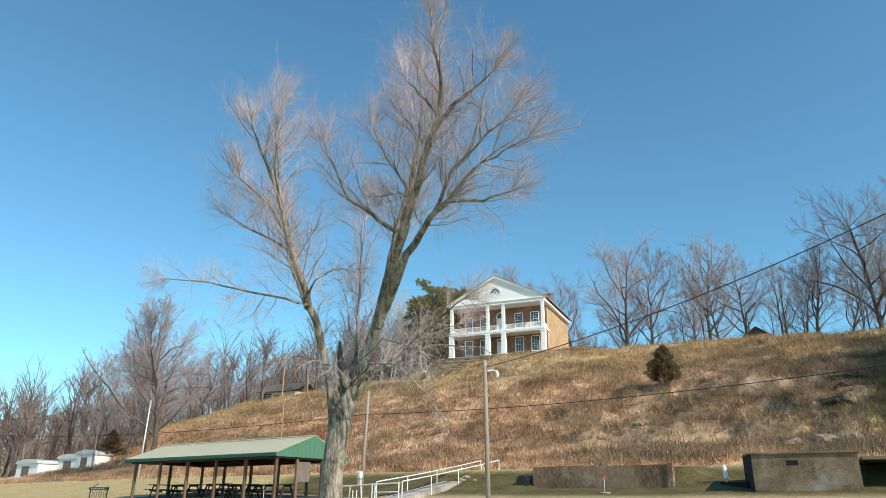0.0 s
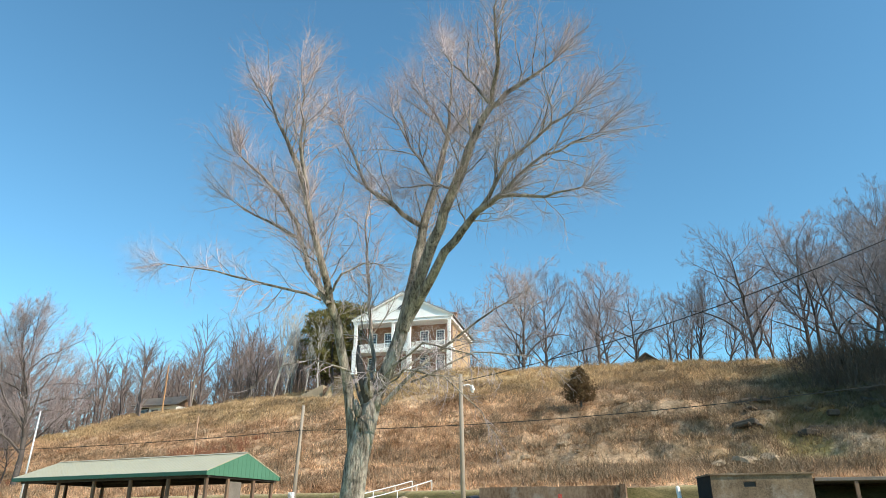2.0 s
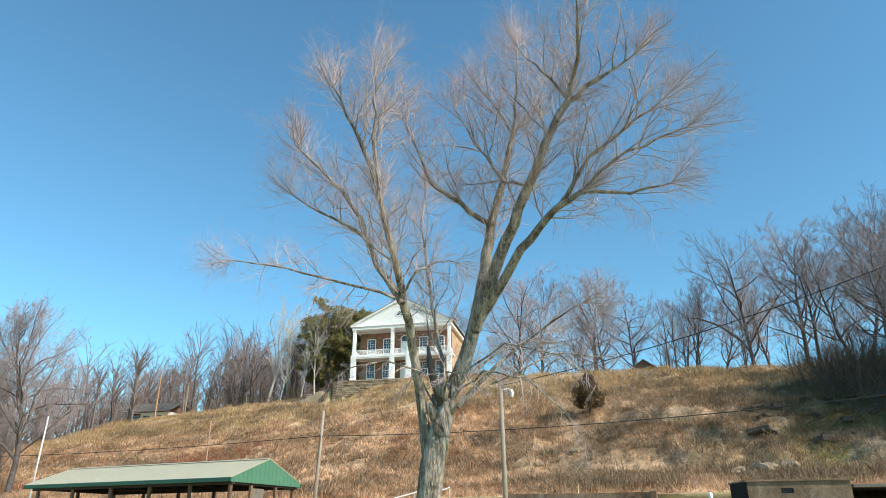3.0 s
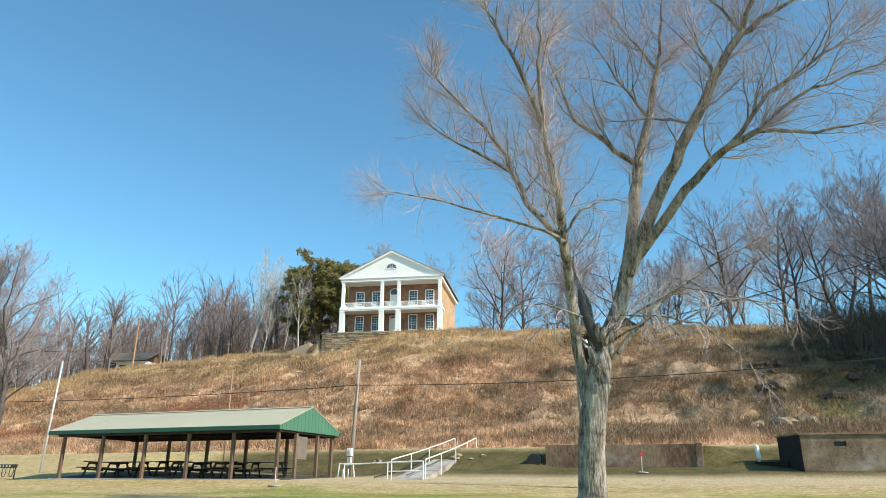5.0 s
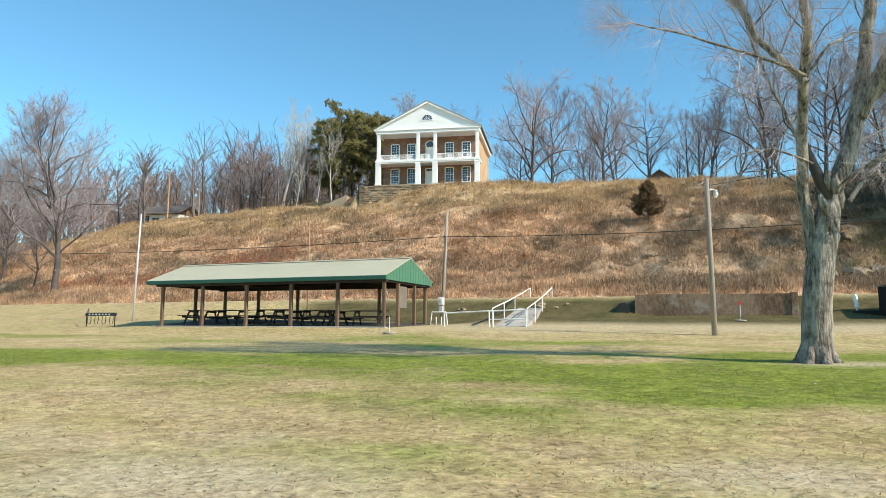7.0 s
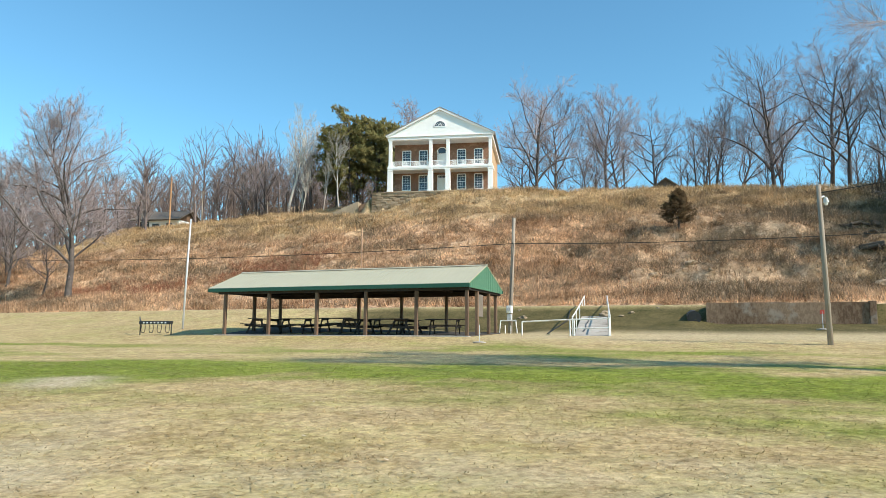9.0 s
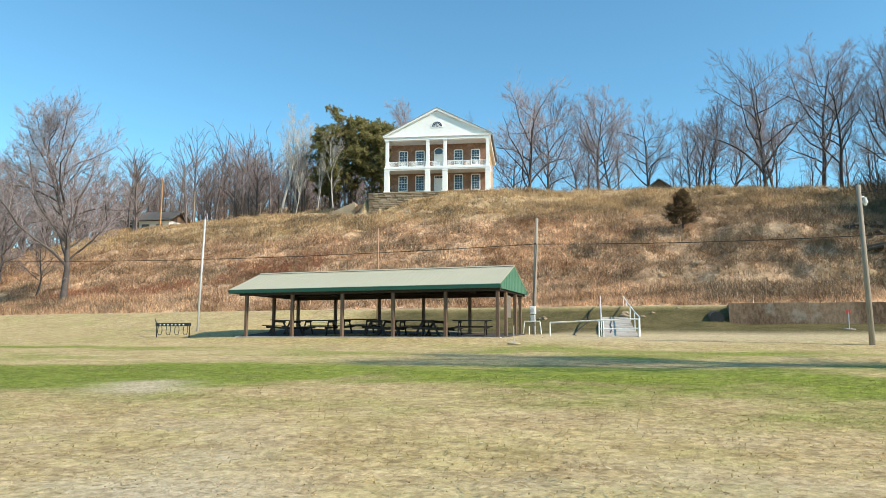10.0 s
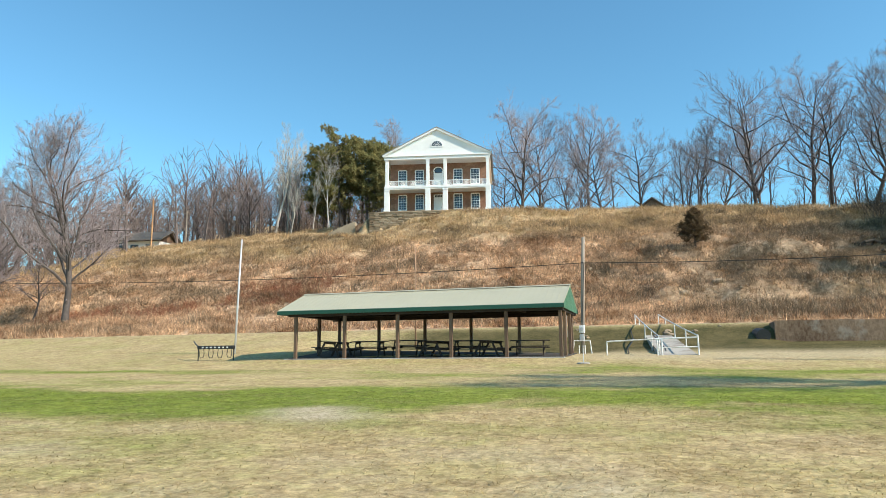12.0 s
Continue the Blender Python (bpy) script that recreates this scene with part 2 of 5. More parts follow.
LEAF = surface("dry_leaf", (0.34, 0.26, 0.16), (0.55, 0.46, 0.33), 8, 60, 0.8, bump=0, vary=0.2)
FAR_WOOD = island_surface("far_wood_bark", (0.07, 0.056, 0.052), (0.15, 0.12, 0.11), (0.24, 0.195, 0.18))
RED_FLAG = surface("red_marker", (0.45, 0.05, 0.03), (0.6, 0.08, 0.05), 3, 30, 0.6, bump=0)
LAMP_GLASS = surface("lamp_cover", (0.75, 0.74, 0.70), (0.85, 0.84, 0.80), 3, 30, 0.3, bump=0)


# ---- mesh helpers ----
class Shape:
    def __init__(self):
        self.v, self.f = [], []

    def add(self, verts, faces):
        k = len(self.v)
        self.v += [tuple(p) for p in verts]
        self.f += [tuple(i + k for i in q) for q in faces]
        return self

    def box(self, x0, x1, y0, y1, z0, z1, c=0.012, m=None):
        """A box with chamfered edges."""
        c = min(c, (x1 - x0) * 0.3, (y1 - y0) * 0.3, (z1 - z0) * 0.3)
        lo, hi = Vector((x0, y0, z0)), Vector((x1, y1, z1))
        vs, ids = [], {}
        for i in range(8):
            s = [(i >> a) & 1 for a in range(3)]
            for ax in range(3):
                p = [hi[a] - (c if a != ax else 0) if s[a] else lo[a] + (c if a != ax else 0) for a in range(3)]
                ids[i, ax] = len(vs)
                vs.append(m @ Vector(p) if m else p)
        fs = []
        for ax in range(3):
            a, b = (ax + 1) % 3, (ax + 2) % 3
            for side in (0, 1):
                q = [(side << ax) | (i << a) | (j << b) for i, j in ((0, 0), (1, 0), (1, 1), (0, 1))]
                fs.append([ids[i, ax] for i in (q if side else q[::-1])])
            for i in (0, 1):
                for j in (0, 1):
                    p, q = (i << a) | (j << b), (i << a) | (j << b) | (1 << ax)
                    quad = [ids[p, a], ids[q, a], ids[q, b], ids[p, b]]
                    fs.append(quad if i == j else quad[::-1])
        for i in range(8):
            t = [ids[i, 0], ids[i, 1], ids[i, 2]]
            fs.append(t if bin(i).count("1") % 2 else t[::-1])
        return self.add(vs, fs)

    def tube(self, pts, rads, sides=6, cap=True):
        pts = [Vector(p) for p in pts]
        if not hasattr(rads, "__len__"):
            rads = [rads] * len(pts)
        vs, fs = [], []
        u = None
        for i, p in enumerate(pts):
            d = (pts[min(i + 1, len(pts) - 1)] - pts[max(i - 1, 0)]).normalized()
            if u is None:
                u = d.orthogonal().normalized()
            else:
                u = (u - d * u.dot(d))
                u = u.normalized() if u.length > 1e-5 else d.orthogonal().normalized()
            w = d.cross(u)
            for k in range(sides):
                a = 2 * math.pi * k / sides
                vs.append(p + (u * math.cos(a) + w * math.sin(a)) * rads[i])
        for i in range(len(pts) - 1):
            for k in range(sides):
                k2 = (k + 1) % sides
                fs.append((i * sides + k, i * sides + k2, (i + 1) * sides + k2, (i + 1) * sides + k))
        if cap:
            fs.append(tuple(range(sides))[::-1])
            fs.append(tuple((len(pts) - 1) * sides + k for k in range(sides)))
        return self.add(vs, fs)

    def prism(self, outline, d, m=None):
        """An outline of points, swept along the vector d."""
        k, d = len(outline), Vector(d)
        a = [Vector(p) for p in outline]
        vs = a + [p + d for p in a]
        if m:
            vs = [m @ p for p in vs]
        fs = [tuple(range(k))[::-1], tuple(range(k, 2 * k))] + [(i, (i + 1) % k, (i + 1) % k + k, i + k) for i in range(k)]
        return self.add(vs, fs)

    def mesh(self, name, mat, smooth=False):
        me = bpy.data.meshes.new(name)
        me.from_pydata(self.v, [], self.f)
        me.materials.append(mat)
        if smooth:
            me.polygons.foreach_set("use_smooth", [True] * len(me.polygons))
        me.update()
        return me


def part(name, shape, mat, parent=None, label="", smooth=False):
    ob = new(name, shape.mesh(name, mat, smooth) if isinstance(shape, Shape) else shape)
    ob.parent = parent
    return tagged(ob, label)


def thing(name, m, label, category, group="", kind=""):
    ob = new(name)
    ob.matrix_basis = m
    return tagged(ob, label, category, group, kind)


# ---- the lie of the land ----
def steps(x, *rows):
    return np.interp(x, [r[0] for r in rows], [r[1] for r in rows])


def ease(a, b, x):
    t = np.clip((x - a) / (b - a), 0, 1)
    return t * t * (3 - 2 * t)


def waves(x, y, s):
    return (np.sin(x * 1.3 / s + 1.1 * np.sin(y * 0.9 / s)) + np.sin(y * 1.7 / s + 1.4 * np.sin(x * 0.7 / s + 2)) + np.sin((x + y) * 2.3 / s + 1.0)) / 3


def fbm(x, y, size, octaves=4, seed=0):
    """Uneven noise about zero, its largest lumps of the given size."""
    x, y = np.asarray(x, float) / size, np.asarray(y, float) / size
    total, amp = 0.0, 1.0
    for k in range(octaves):
        ix, iy = np.floor(x), np.floor(y)
        fx, fy = x - ix, y - iy
        fx, fy = fx * fx * (3 - 2 * fx), fy * fy * (3 - 2 * fy)

        def knot(i, j):
            v = np.sin(i * 127.1 + j * 311.7 + (seed + k) * 74.7) * 43758.5453
            return v - np.floor(v) - 0.5

        top = knot(ix, iy) * (1 - fx) + knot(ix + 1, iy) * fx
        low = knot(ix, iy + 1) * (1 - fx) + knot(ix + 1, iy + 1) * fx
        total = total + amp * (top * (1 - fy) + low * fy)
        x, y, amp = x * 2.03 + 11.3, y * 2.03 + 5.7, amp * 0.55
    return total


HOUSE_AT, HOUSE_TURN = (-58.4, 94.4), 12.0
TERRACE, PORCH = 21.0, 21.85


def house_local(x, y):
    c, s = math.cos(radians(HOUSE_TURN)), math.sin(radians(HOUSE_TURN))
    return (x - HOUSE_AT[0]) * c + (y - HOUSE_AT[1]) * s, -(x - HOUSE_AT[0]) * s + (y - HOUSE_AT[1]) * c


def edge_line(x):
    """Where the bank meets the road along the foot of the hill."""
    return 39.5 + 4 * (np.clip(-45 - x, 0, 400) / 40) ** 1.2


def land(x, y):
    x, y = np.asarray(x, float), np.asarray(y, float)
    ye = edge_line(x)
    e = 39.5 + (ye - 39.5) * ease(15, 30, y) - y
    bank_r = steps(e, (-5, 2.0), (0, 1.88), (2, 1.15), (4, 0.6), (7, 0.17), (12.5, -0.06), (15.5, -0.35), (24.5, -0.62), (33.5, -0.98), (45.5, -1.35), (80, -1.6))
    bank_l = steps(e, (-5, 2.0), (0, 1.88), (3, 1.2), (9, 0.33), (12.5, -0.04), (15.5, -0.33), (24.5, -0.62), (33.5, -0.98), (45.5, -1.35), (80, -1.6))
    k = ease(-46, -50, x)
    low = bank_r * (1 - k) + bank_l * k
    behind_wall = steps(e, (-5, 2.0), (2.55, 1.7), (2.75, 0.72), (7, 0.15), (12.5, -0.06))
    w = ease(-21.6, -21.2, x) * (1 - ease(-13.0, -12.0, x)) * (e < 12.5) * (e > -5)
    low = low * (1 - w) + behind_wall * w
    u = y - ye - 5
    h = steps(u, (0, 2.0), (4, 3.0), (9.5, 4.4), (12, 5.3), (21, 9.7), (33, 14.7), (41, 17.4), (47.5, 19.8), (51, 20.8), (60, 21.8), (90, 25.6), (150, 29), (400, 38))
    f = steps(x, (-260, 0.25), (-190, 0.45), (-150, 0.8), (-128, 1.0), (-45, 1.0), (-20, 0.94), (0, 0.88), (30, 0.95), (80, 1.1), (300, 1.2))
    hill = 2 + (h - 2) * f + ease(2, 12, u) * (0.7 * fbm(x, y * 1.5, 5.0, 3, 3) + 0.55 * fbm(x, y * 1.3, 1.9, 2, 9))
    ledge = ease(-34, -22, x) * ease(6, 10, u) * (1 - ease(26, 34, u))
    hill = hill + ledge * 0.55 * np.sin(hill * 2.6 + 0.6 * waves(x, y, 3.0))
    z = np.where(u > 0, hill, low + 0.03 * waves(x, y, 1.5) * (y < 26))
    hu, hv = house_local(x, y)
    apron = ease(-9.0, -2.0, hu) * (1 - ease(12, 20, hu)) * ease(-13, -4.0, hv) * (1 - ease(-2.5, -1.0, hv))
    z = z + apron * np.clip(20.9 - z, 0, 1.4)
    flat = ease(-12.5, -9.7, hu) * (1 - ease(9.7, 14, hu)) * (hv > -2.5) * (1 - ease(20, 26, hv))
    z = z * (1 - flat) + TERRACE * flat
    yard = ease(-49, -45.6, x) * (1 - ease(-31.2, -29, x)) * ease(26.2, 26.9, y) * (1 - ease(33.5, 35.5, y)) * (y < 40)
    z = z * (1 - yard) + (floor_level(np.clip(x, -46, -31), np.clip(y, 26.9, 40)) - 0.05) * yard
    far = ease(-110, -230, x - 0.25 * (y - 100)) * ease(60, 330, y + 0.1 * x)
    ridge = ease(-105, -175, x) * ease(125, 230, y)
    return z + 34 * far + 20 * ridge * (1 - 0.6 * far)


def floor_level(x, y):
    """The pavilion's floor, which climbs with the lawn towards the bank."""
    return 0.055 + (y - 27.0) / 5 * (0.15 + 0.30 * (-31.5 - x) / 14)


def land_at(x, y):
    return float(land(x, y))


def zones(x, y):
    """How green, how much of the dry hill, and how bare the ground is; bareness also carries the wood edge's shade."""
    ye = edge_line(x)
    u = y - ye
    blotch = 1.1 * fbm(x, y * 1.9, 5.0, 5, 21) + 0.5 * fbm(x, y * 1.6, 1.3, 3, 31)
    band = np.exp(-((y - 11.3 - 0.04 * (x + 25) - 2.2 * fbm(x, y, 9.0, 3, 5)) / 2.7) ** 2)
    green = np.clip(0.22 + 1.35 * band + 2.6 * blotch * (0.4 + 0.3 * band), 0, 1) * (1 - 0.75 * ease(22, 27, y))
    green = green * (1 - 0.45 * ease(8, 3, y))
    green = np.clip(green + ease(-27, -15, x) * (1 - ease(14, 20, y)) * (0.2 + 0.5 * blotch), 0, 1)
    on_hill = ease(3.5, 5.5, u)
    mound = np.exp(-(((x + 4) / 7) ** 2 + ((y - 57) / 5) ** 2))
    on_hill = on_hill * (1 - 0.75 * mound) * (1 - 0.45 * ease(31, 39, u + 5 * fbm(x, y, 7.0, 3, 61)))
    green = np.clip(green + mound, 0, 1)
    bank = ease(-7.5, -5.0, u) * (1 - ease(-0.9, 0.2, u)) * ease(-45, -41, x)
    rocky = ease(-33, -17, x) * ease(6, 9, u) * (1 - ease(36, 46, u)) * (0.5 + 0.45 * (waves(x, y, 2.5) > 0))
    pale = np.clip(1.3 * np.exp(-((x + 34) / 1.1) ** 2 - ((y - 8.6) / 0.55) ** 2) + 0.5 * blotch - 0.35, 0, 1) * (np.abs(x + 34) < 3) * (np.abs(y - 8.6) < 2) + 0.8 * np.exp(-(((x + 14.6) / 1.5) ** 2 + ((y - 14.3) / 0.5) ** 2) ** 2)
    pale = pale + 0.5 * ease(25, 28.5, y) * (1 - ease(33, 36, y)) * ease(-33, -30, x) + 0.32 * ease(0.25, 0.6, waves(x * 1.2, y * 2.0, 1.6) + 0.5 * waves(x, y, 0.5)) * ease(8, 4, y)
    for px, py, w in ((-20.6, 2.6, 1.5), (-16.8, 4.5, 0.7), (-27.6, 1.8, 1.3), (-24.8, 2.9, 0.5), (-28.2, 2.9, 0.6), (-15.2, 4.4, 0.9), (-33.3, 7.6, 0.9)):
        pale = pale + 0.9 * np.exp(-(((x - px) / w) ** 2 + ((y - py) / (w * 0.55)) ** 2)) * (1 + 1.5 * blotch)
    pale = pale + 0.75 * ease(-0.3, 0.3, u) * (1 - ease(3.6, 4.8, u)) * (x > -140)
    # shade at the edge of the wood, painted into the ground as bare tone
    wood_shade = ease(-10, -4, x + 6 * fbm(x, y, 5.0, 4, 71)) * ease(57, 60, y) * (1 - ease(76, 84, y))
    bank = np.maximum(bank, 0.85 * wood_shade)
    return green, on_hill, np.clip(0.95 * bank, 0, 1), np.clip(rocky, 0, 1), np.clip(pale, 0, 1)


def zoned(me, xy):
    xy = np.asarray(xy, float)
    a = me.color_attributes.new("zone", "FLOAT_COLOR", "POINT")
    g, h, b, rocky, pale = zones(xy[:, 0], xy[:, 1])
    a.data.foreach_set("color", np.stack([g, h, b, np.ones_like(g)], 1).astype(np.float32).ravel())
    a = me.color_attributes.new("zone_two", "FLOAT_COLOR", "POINT")
    a.data.foreach_set("color", np.stack([rocky, pale, b, np.ones_like(g)], 1).astype(np.float32).ravel())


def spaced(lo, hi, near_lo, near_hi, step, grow=1.14):
    mid = list(np.arange(near_lo, near_hi + step / 2, step))
    s, v = step, mid[-1]
    while v < hi:
        s *= grow
        v += s
        mid.append(v)
    s, v = step, mid[0]
    while v > lo:
        s *= grow
        v -= s
        mid.insert(0, v)
    return np.array(mid)


def build_ground():
    xs, ys = spaced(-1800, 1800, -100, 16, 0.6), spaced(-1800, 2500, -6, 98, 0.45)
    X, Y = np.meshgrid(xs, ys)
    Z = land(X, Y)
    pts = np.stack([X, Y, Z], -1).reshape(-1, 3)
    nx, ny = len(xs), len(ys)
    i = np.arange(nx * ny).reshape(ny, nx)
    quads = np.stack([i[:-1, :-1], i[:-1, 1:], i[1:, 1:], i[1:, :-1]], -1).reshape(-1, 4)
    me = bpy.data.meshes.new("ground")
    me.from_pydata(pts.tolist(), [], quads.tolist())
    me.materials.append(GROUND)
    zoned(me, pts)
    me.polygons.foreach_set("use_smooth", [True] * len(me.polygons))
    tagged(new("ground", me), "patchy winter lawn rising to a dry grassy hillside", "ground", kind="structure")


build_ground()


# ---- house on the hill ----
def build_window(house, x, z, w, h, y):
    win = part("window", Shape().box(x - w / 2 - 0.09, x + w / 2 + 0.09, y - 0.06, y + 0.02, z - 0.1, z, 0.01), WHITE, house, "white sash window with small panes")
    fr = Shape()
    for a, b, c, d in ((x - w / 2 - 0.08, x - w / 2 + 0.05, z, z + h), (x + w / 2 - 0.05, x + w / 2 + 0.08, z, z + h), (x - w / 2 + 0.05, x + w / 2 - 0.05, z + h - 0.06, z + h + 0.08), (x - w / 2 + 0.05, x + w / 2 - 0.05, z, z + 0.07), (x - w / 2 + 0.05, x + w / 2 - 0.05, z + h / 2 - 0.03, z + h / 2 + 0.03)):
        fr.box(a, b, y - 0.05, y + 0.02, c, d, 0.008)
    part("frame", fr, WHITE, win)
    mu = Shape()
    for i in (1, 2):
        xx = x - w / 2 + 0.05 + (w - 0.1) * i / 3
        mu.box(xx - 0.014, xx + 0.014, y - 0.025, y + 0.015, z + 0.07, z + h - 0.06, 0.004)
    for i in (1, 2, 4, 5):
        zz = z + h * i / 6
        mu.box(x - w / 2 + 0.05, x + w / 2 - 0.05, y - 0.024, y + 0.014, zz - 0.014, zz + 0.014, 0.004)
    part("muntin", mu, WHITE, win)
    part("pane", Shape().box(x - w / 2 + 0.04, x + w / 2 - 0.04, y + 0.0, y + 0.012, z + 0.05, z + h - 0.05, 0.002), GLASS, win)


def build_house():
    W, D, P = 7.8, 17.0, 2.6
    H2, EAVE, APEX = 4.0, 8.45, 13.15
    hs = thing("house", pose(*HOUSE_AT, PORCH, 0, 0, HOUSE_TURN), "two-storey brick house with white columned double porch and pediment", "house")
    # porch floor, walls
    part("porch_floor", Shape().box(-W - 0.5, W + 0.5, -0.6, P, -0.85, 0.14, 0.03), STONE, hs, "stone porch floor")
    part("front_wall", Shape().box(-W + 0.1, W - 0.1, P, P + 0.35, -0.85, EAVE, 0.01), FRONT_BRICK, hs, "brown brick front wall, darkened for the porch shade")
    wall = Shape().box(-W + 0.1, -W + 0.45, P + 0.35, D - 0.35, -0.85, EAVE, 0.01).box(W - 0.45, W - 0.1, P + 0.35, D - 0.35, -0.85, EAVE, 0.01)
    wall.box(-W + 0.1, W - 0.1, D - 0.35, D, 0, EAVE, 0.01)
    part("wall", wall, BRICK, hs, "tan-red brick walls")
    # columns
    for x in (-W + 0.0, -1.45, 1.25, W - 0.0):
        c = Shape().prism([(x - 0.44, -0.44, 0.14), (x + 0.44, -0.44, 0.14), (x + 0.44, 0.44, 0.14), (x - 0.44, 0.44, 0.14)], (0, 0, 0.25))
        c.box(x - 0.38, x + 0.38, -0.38, 0.38, 0.39, 3.35, 0.03).box(x - 0.42, x + 0.42, -0.42, 0.42, 3.35, 3.55, 0.03)
        part("column", c, WHITE, hs)
        c = Shape().box(x - 0.25, x + 0.25, -0.25, 0.25, H2 + 0.05, 8.1, 0.03).box(x - 0.3, x + 0.3, -0.3, 0.3, 8.1, 8.3, 0.02).box(x - 0.3, x + 0.3, -0.3, 0.3, H2 + 0.05, H2 + 0.35, 0.02)
        part("column", c, WHITE, hs)
    # balcony
    bal = part("balcony", Shape().box(-W - 0.42, W + 0.42, -0.42, P, 3.72, H2 + 0.05, 0.03), WHITE, hs, "white balcony")
    part("fascia", Shape().box(-W - 0.36, W + 0.36, -0.36, -0.1, 3.55, 3.72, 0.02), WHITE, bal)
    part("ceiling_board", Shape().box(-W, W, -0.1, P, 3.66, 3.70, 0.005), PORCH_GREY, bal)
    for a, b in ((-W + 0.25, -1.7), (-1.2, 1.0), (1.5, W - 0.25)):
        r = Shape().box(a, b, -0.05, 0.05, H2 + 0.90, H2 + 0.99, 0.015).box(a, b, -0.04, 0.04, H2 + 0.14, H2 + 0.21, 0.015)
        part("rail", r, WHITE, bal)
        n = int((b - a) / 0.17)
        r = Shape()
        for i in range(n):
            x = a + (i + 0.5) * (b - a) / n
            r.box(x - 0.03, x + 0.03, -0.03, 0.03, H2 + 0.21, H2 + 0.90, 0.006)
        part("balusters", r, WHITE, bal)
    for s in (-1, 1):
        r = Shape().box(s * W - 0.05, s * W + 0.05, 0.25, P, H2 + 0.90, H2 + 0.99, 0.015).box(s * W - 0.04, s * W + 0.04, 0.25, P, H2 + 0.14, H2 + 0.21, 0.015)
        for i in range(13):
            r.box(s * W - 0.03, s * W + 0.03, 0.35 + i * 0.17, 0.41 + i * 0.17, H2 + 0.21, H2 + 0.90, 0.006)
        part("balusters", r, WHITE, bal)
    # entablature, porch ceiling, pediment, roof
    en = Shape().box(-W - 0.4, W + 0.4, -0.35, 0.25, 8.3, 8.75, 0.03).box(-W - 0.55, W + 0.55, -0.5, 0.3, 8.75, 8.9, 0.02)
    for s in (-1, 1):
        en.box(s * (W + 0.02) - 0.38, s * (W + 0.02) + 0.38, 0.30, D + 0.3, 8.4, 8.88, 0.02)
    part("entablature", en, WHITE, hs, "white painted cornice")
    part("porch_ceiling", Shape().box(-W, W, 0.25, P, 8.34, 8.42, 0.005), PORCH_GREY, hs)
    E = W + 0.65
    gable = Shape().prism([(-E + 0.1, -0.2, 8.9), (E - 0.1, -0.2, 8.9), (0, -0.2, APEX - 0.1)], (0, 0.2, 0))
    part("back_gable", Shape().prism([(-W + 0.2, D - 0.1, 8.9), (W - 0.2, D - 0.1, 8.9), (0, D - 0.1, APEX - 0.25)], (0, 0.1, 0)), WHITE, hs)
    ped = part("pediment", gable, WHITE, hs, "white boarded pediment")
    rake = Shape()
    for s in (-1, 1):
        rake.prism([(s * E, -0.55, 8.85), (s * E, -0.55, 9.0), (0, -0.55, APEX + 0.12), (0, -0.55, APEX - 0.2)][::s], (0, 0.4, 0))
    part("rake_board", rake, WHITE, ped)
    ro = Shape()
    for s in (-1, 1):
        ro.prism([(s * (E + 0.1), -0.6, 8.96), (s * (E + 0.1), -0.6, 9.08), (0, -0.6, APEX + 0.26), (0, -0.6, APEX + 0.13)][::s], (0, D + 1.1, 0))
    part("roof", ro, ROOFING, hs, "grey shingled gable roof")
    # fan light in the pediment
    fan = part("fan_window", Shape().prism([(0.82 * math.cos(a), -0.225, 10.35 + 0.82 * math.sin(a)) for a in np.linspace(0, math.pi, 17)], (0, 0.02, 0)), GLASS, ped, "half-round fan window")
    sp = Shape()
    for a in np.linspace(0, math.pi, 8):
        sp.tube([(0.25 * math.cos(a), -0.235, 10.35 + 0.25 * math.sin(a)), (0.82 * math.cos(a), -0.235, 10.35 + 0.82 * math.sin(a))], 0.028, 4)
    for r in (0.25, 0.86):
        sp.tube([(r * math.cos(a), -0.235, 10.35 + r * math.sin(a)) for a in np.linspace(0, math.pi, 17)], 0.035 if r < 0.5 else 0.06, 4)
    sp.box(-0.95, 0.95, -0.28, -0.2, 10.22, 10.33, 0.01)
    part("muntin", sp, WHITE, fan)
    # windows and doors
    for x in (-5.75, -3.05, 3.05, 5.75):
        build_window(hs, x, 0.95, 1.3, 2.38, P - 0.02)
        build_window(hs, x, H2 + 0.95, 1.3, 2.38, P - 0.02)
    for z, arch in ((0.14, False), (H2 + 0.05, True)):
        dr = part("door", Shape().box(-0.62, 0.52, P - 0.05, P - 0.005, z, z + 2.6, 0.01), WHITE, hs, "white panelled front door")
        pn = Shape()
        for cx in (-0.33, 0.23):
            for a, b in ((0.25, 1.1), (1.3, 2.4)):
                pn.box(cx - 0.2, cx + 0.2, P - 0.07, P - 0.05, z + a, z + b, 0.015)
        part("panel", pn, WHITE, dr)
        part("knob", Shape().tube([(0.4, P - 0.12, z + 1.05), (0.4, P - 0.05, z + 1.05)], 0.035, 8), BLACK, dr)
        fr = Shape().box(-0.80, -0.63, P - 0.09, P - 0.005, z, z + 3.05, 0.01).box(0.53, 0.70, P - 0.09, P - 0.005, z, z + 3.05, 0.01).box(-0.63, 0.53, P - 0.08, P - 0.005, z + 2.61, z + 2.71, 0.01)
        if arch:
            fr.tube([(-0.05 + 0.76 * math.cos(a), P - 0.05, z + 3.0 + 0.7 * math.sin(a)) for a in np.linspace(0, math.pi, 15)], 0.075, 5)
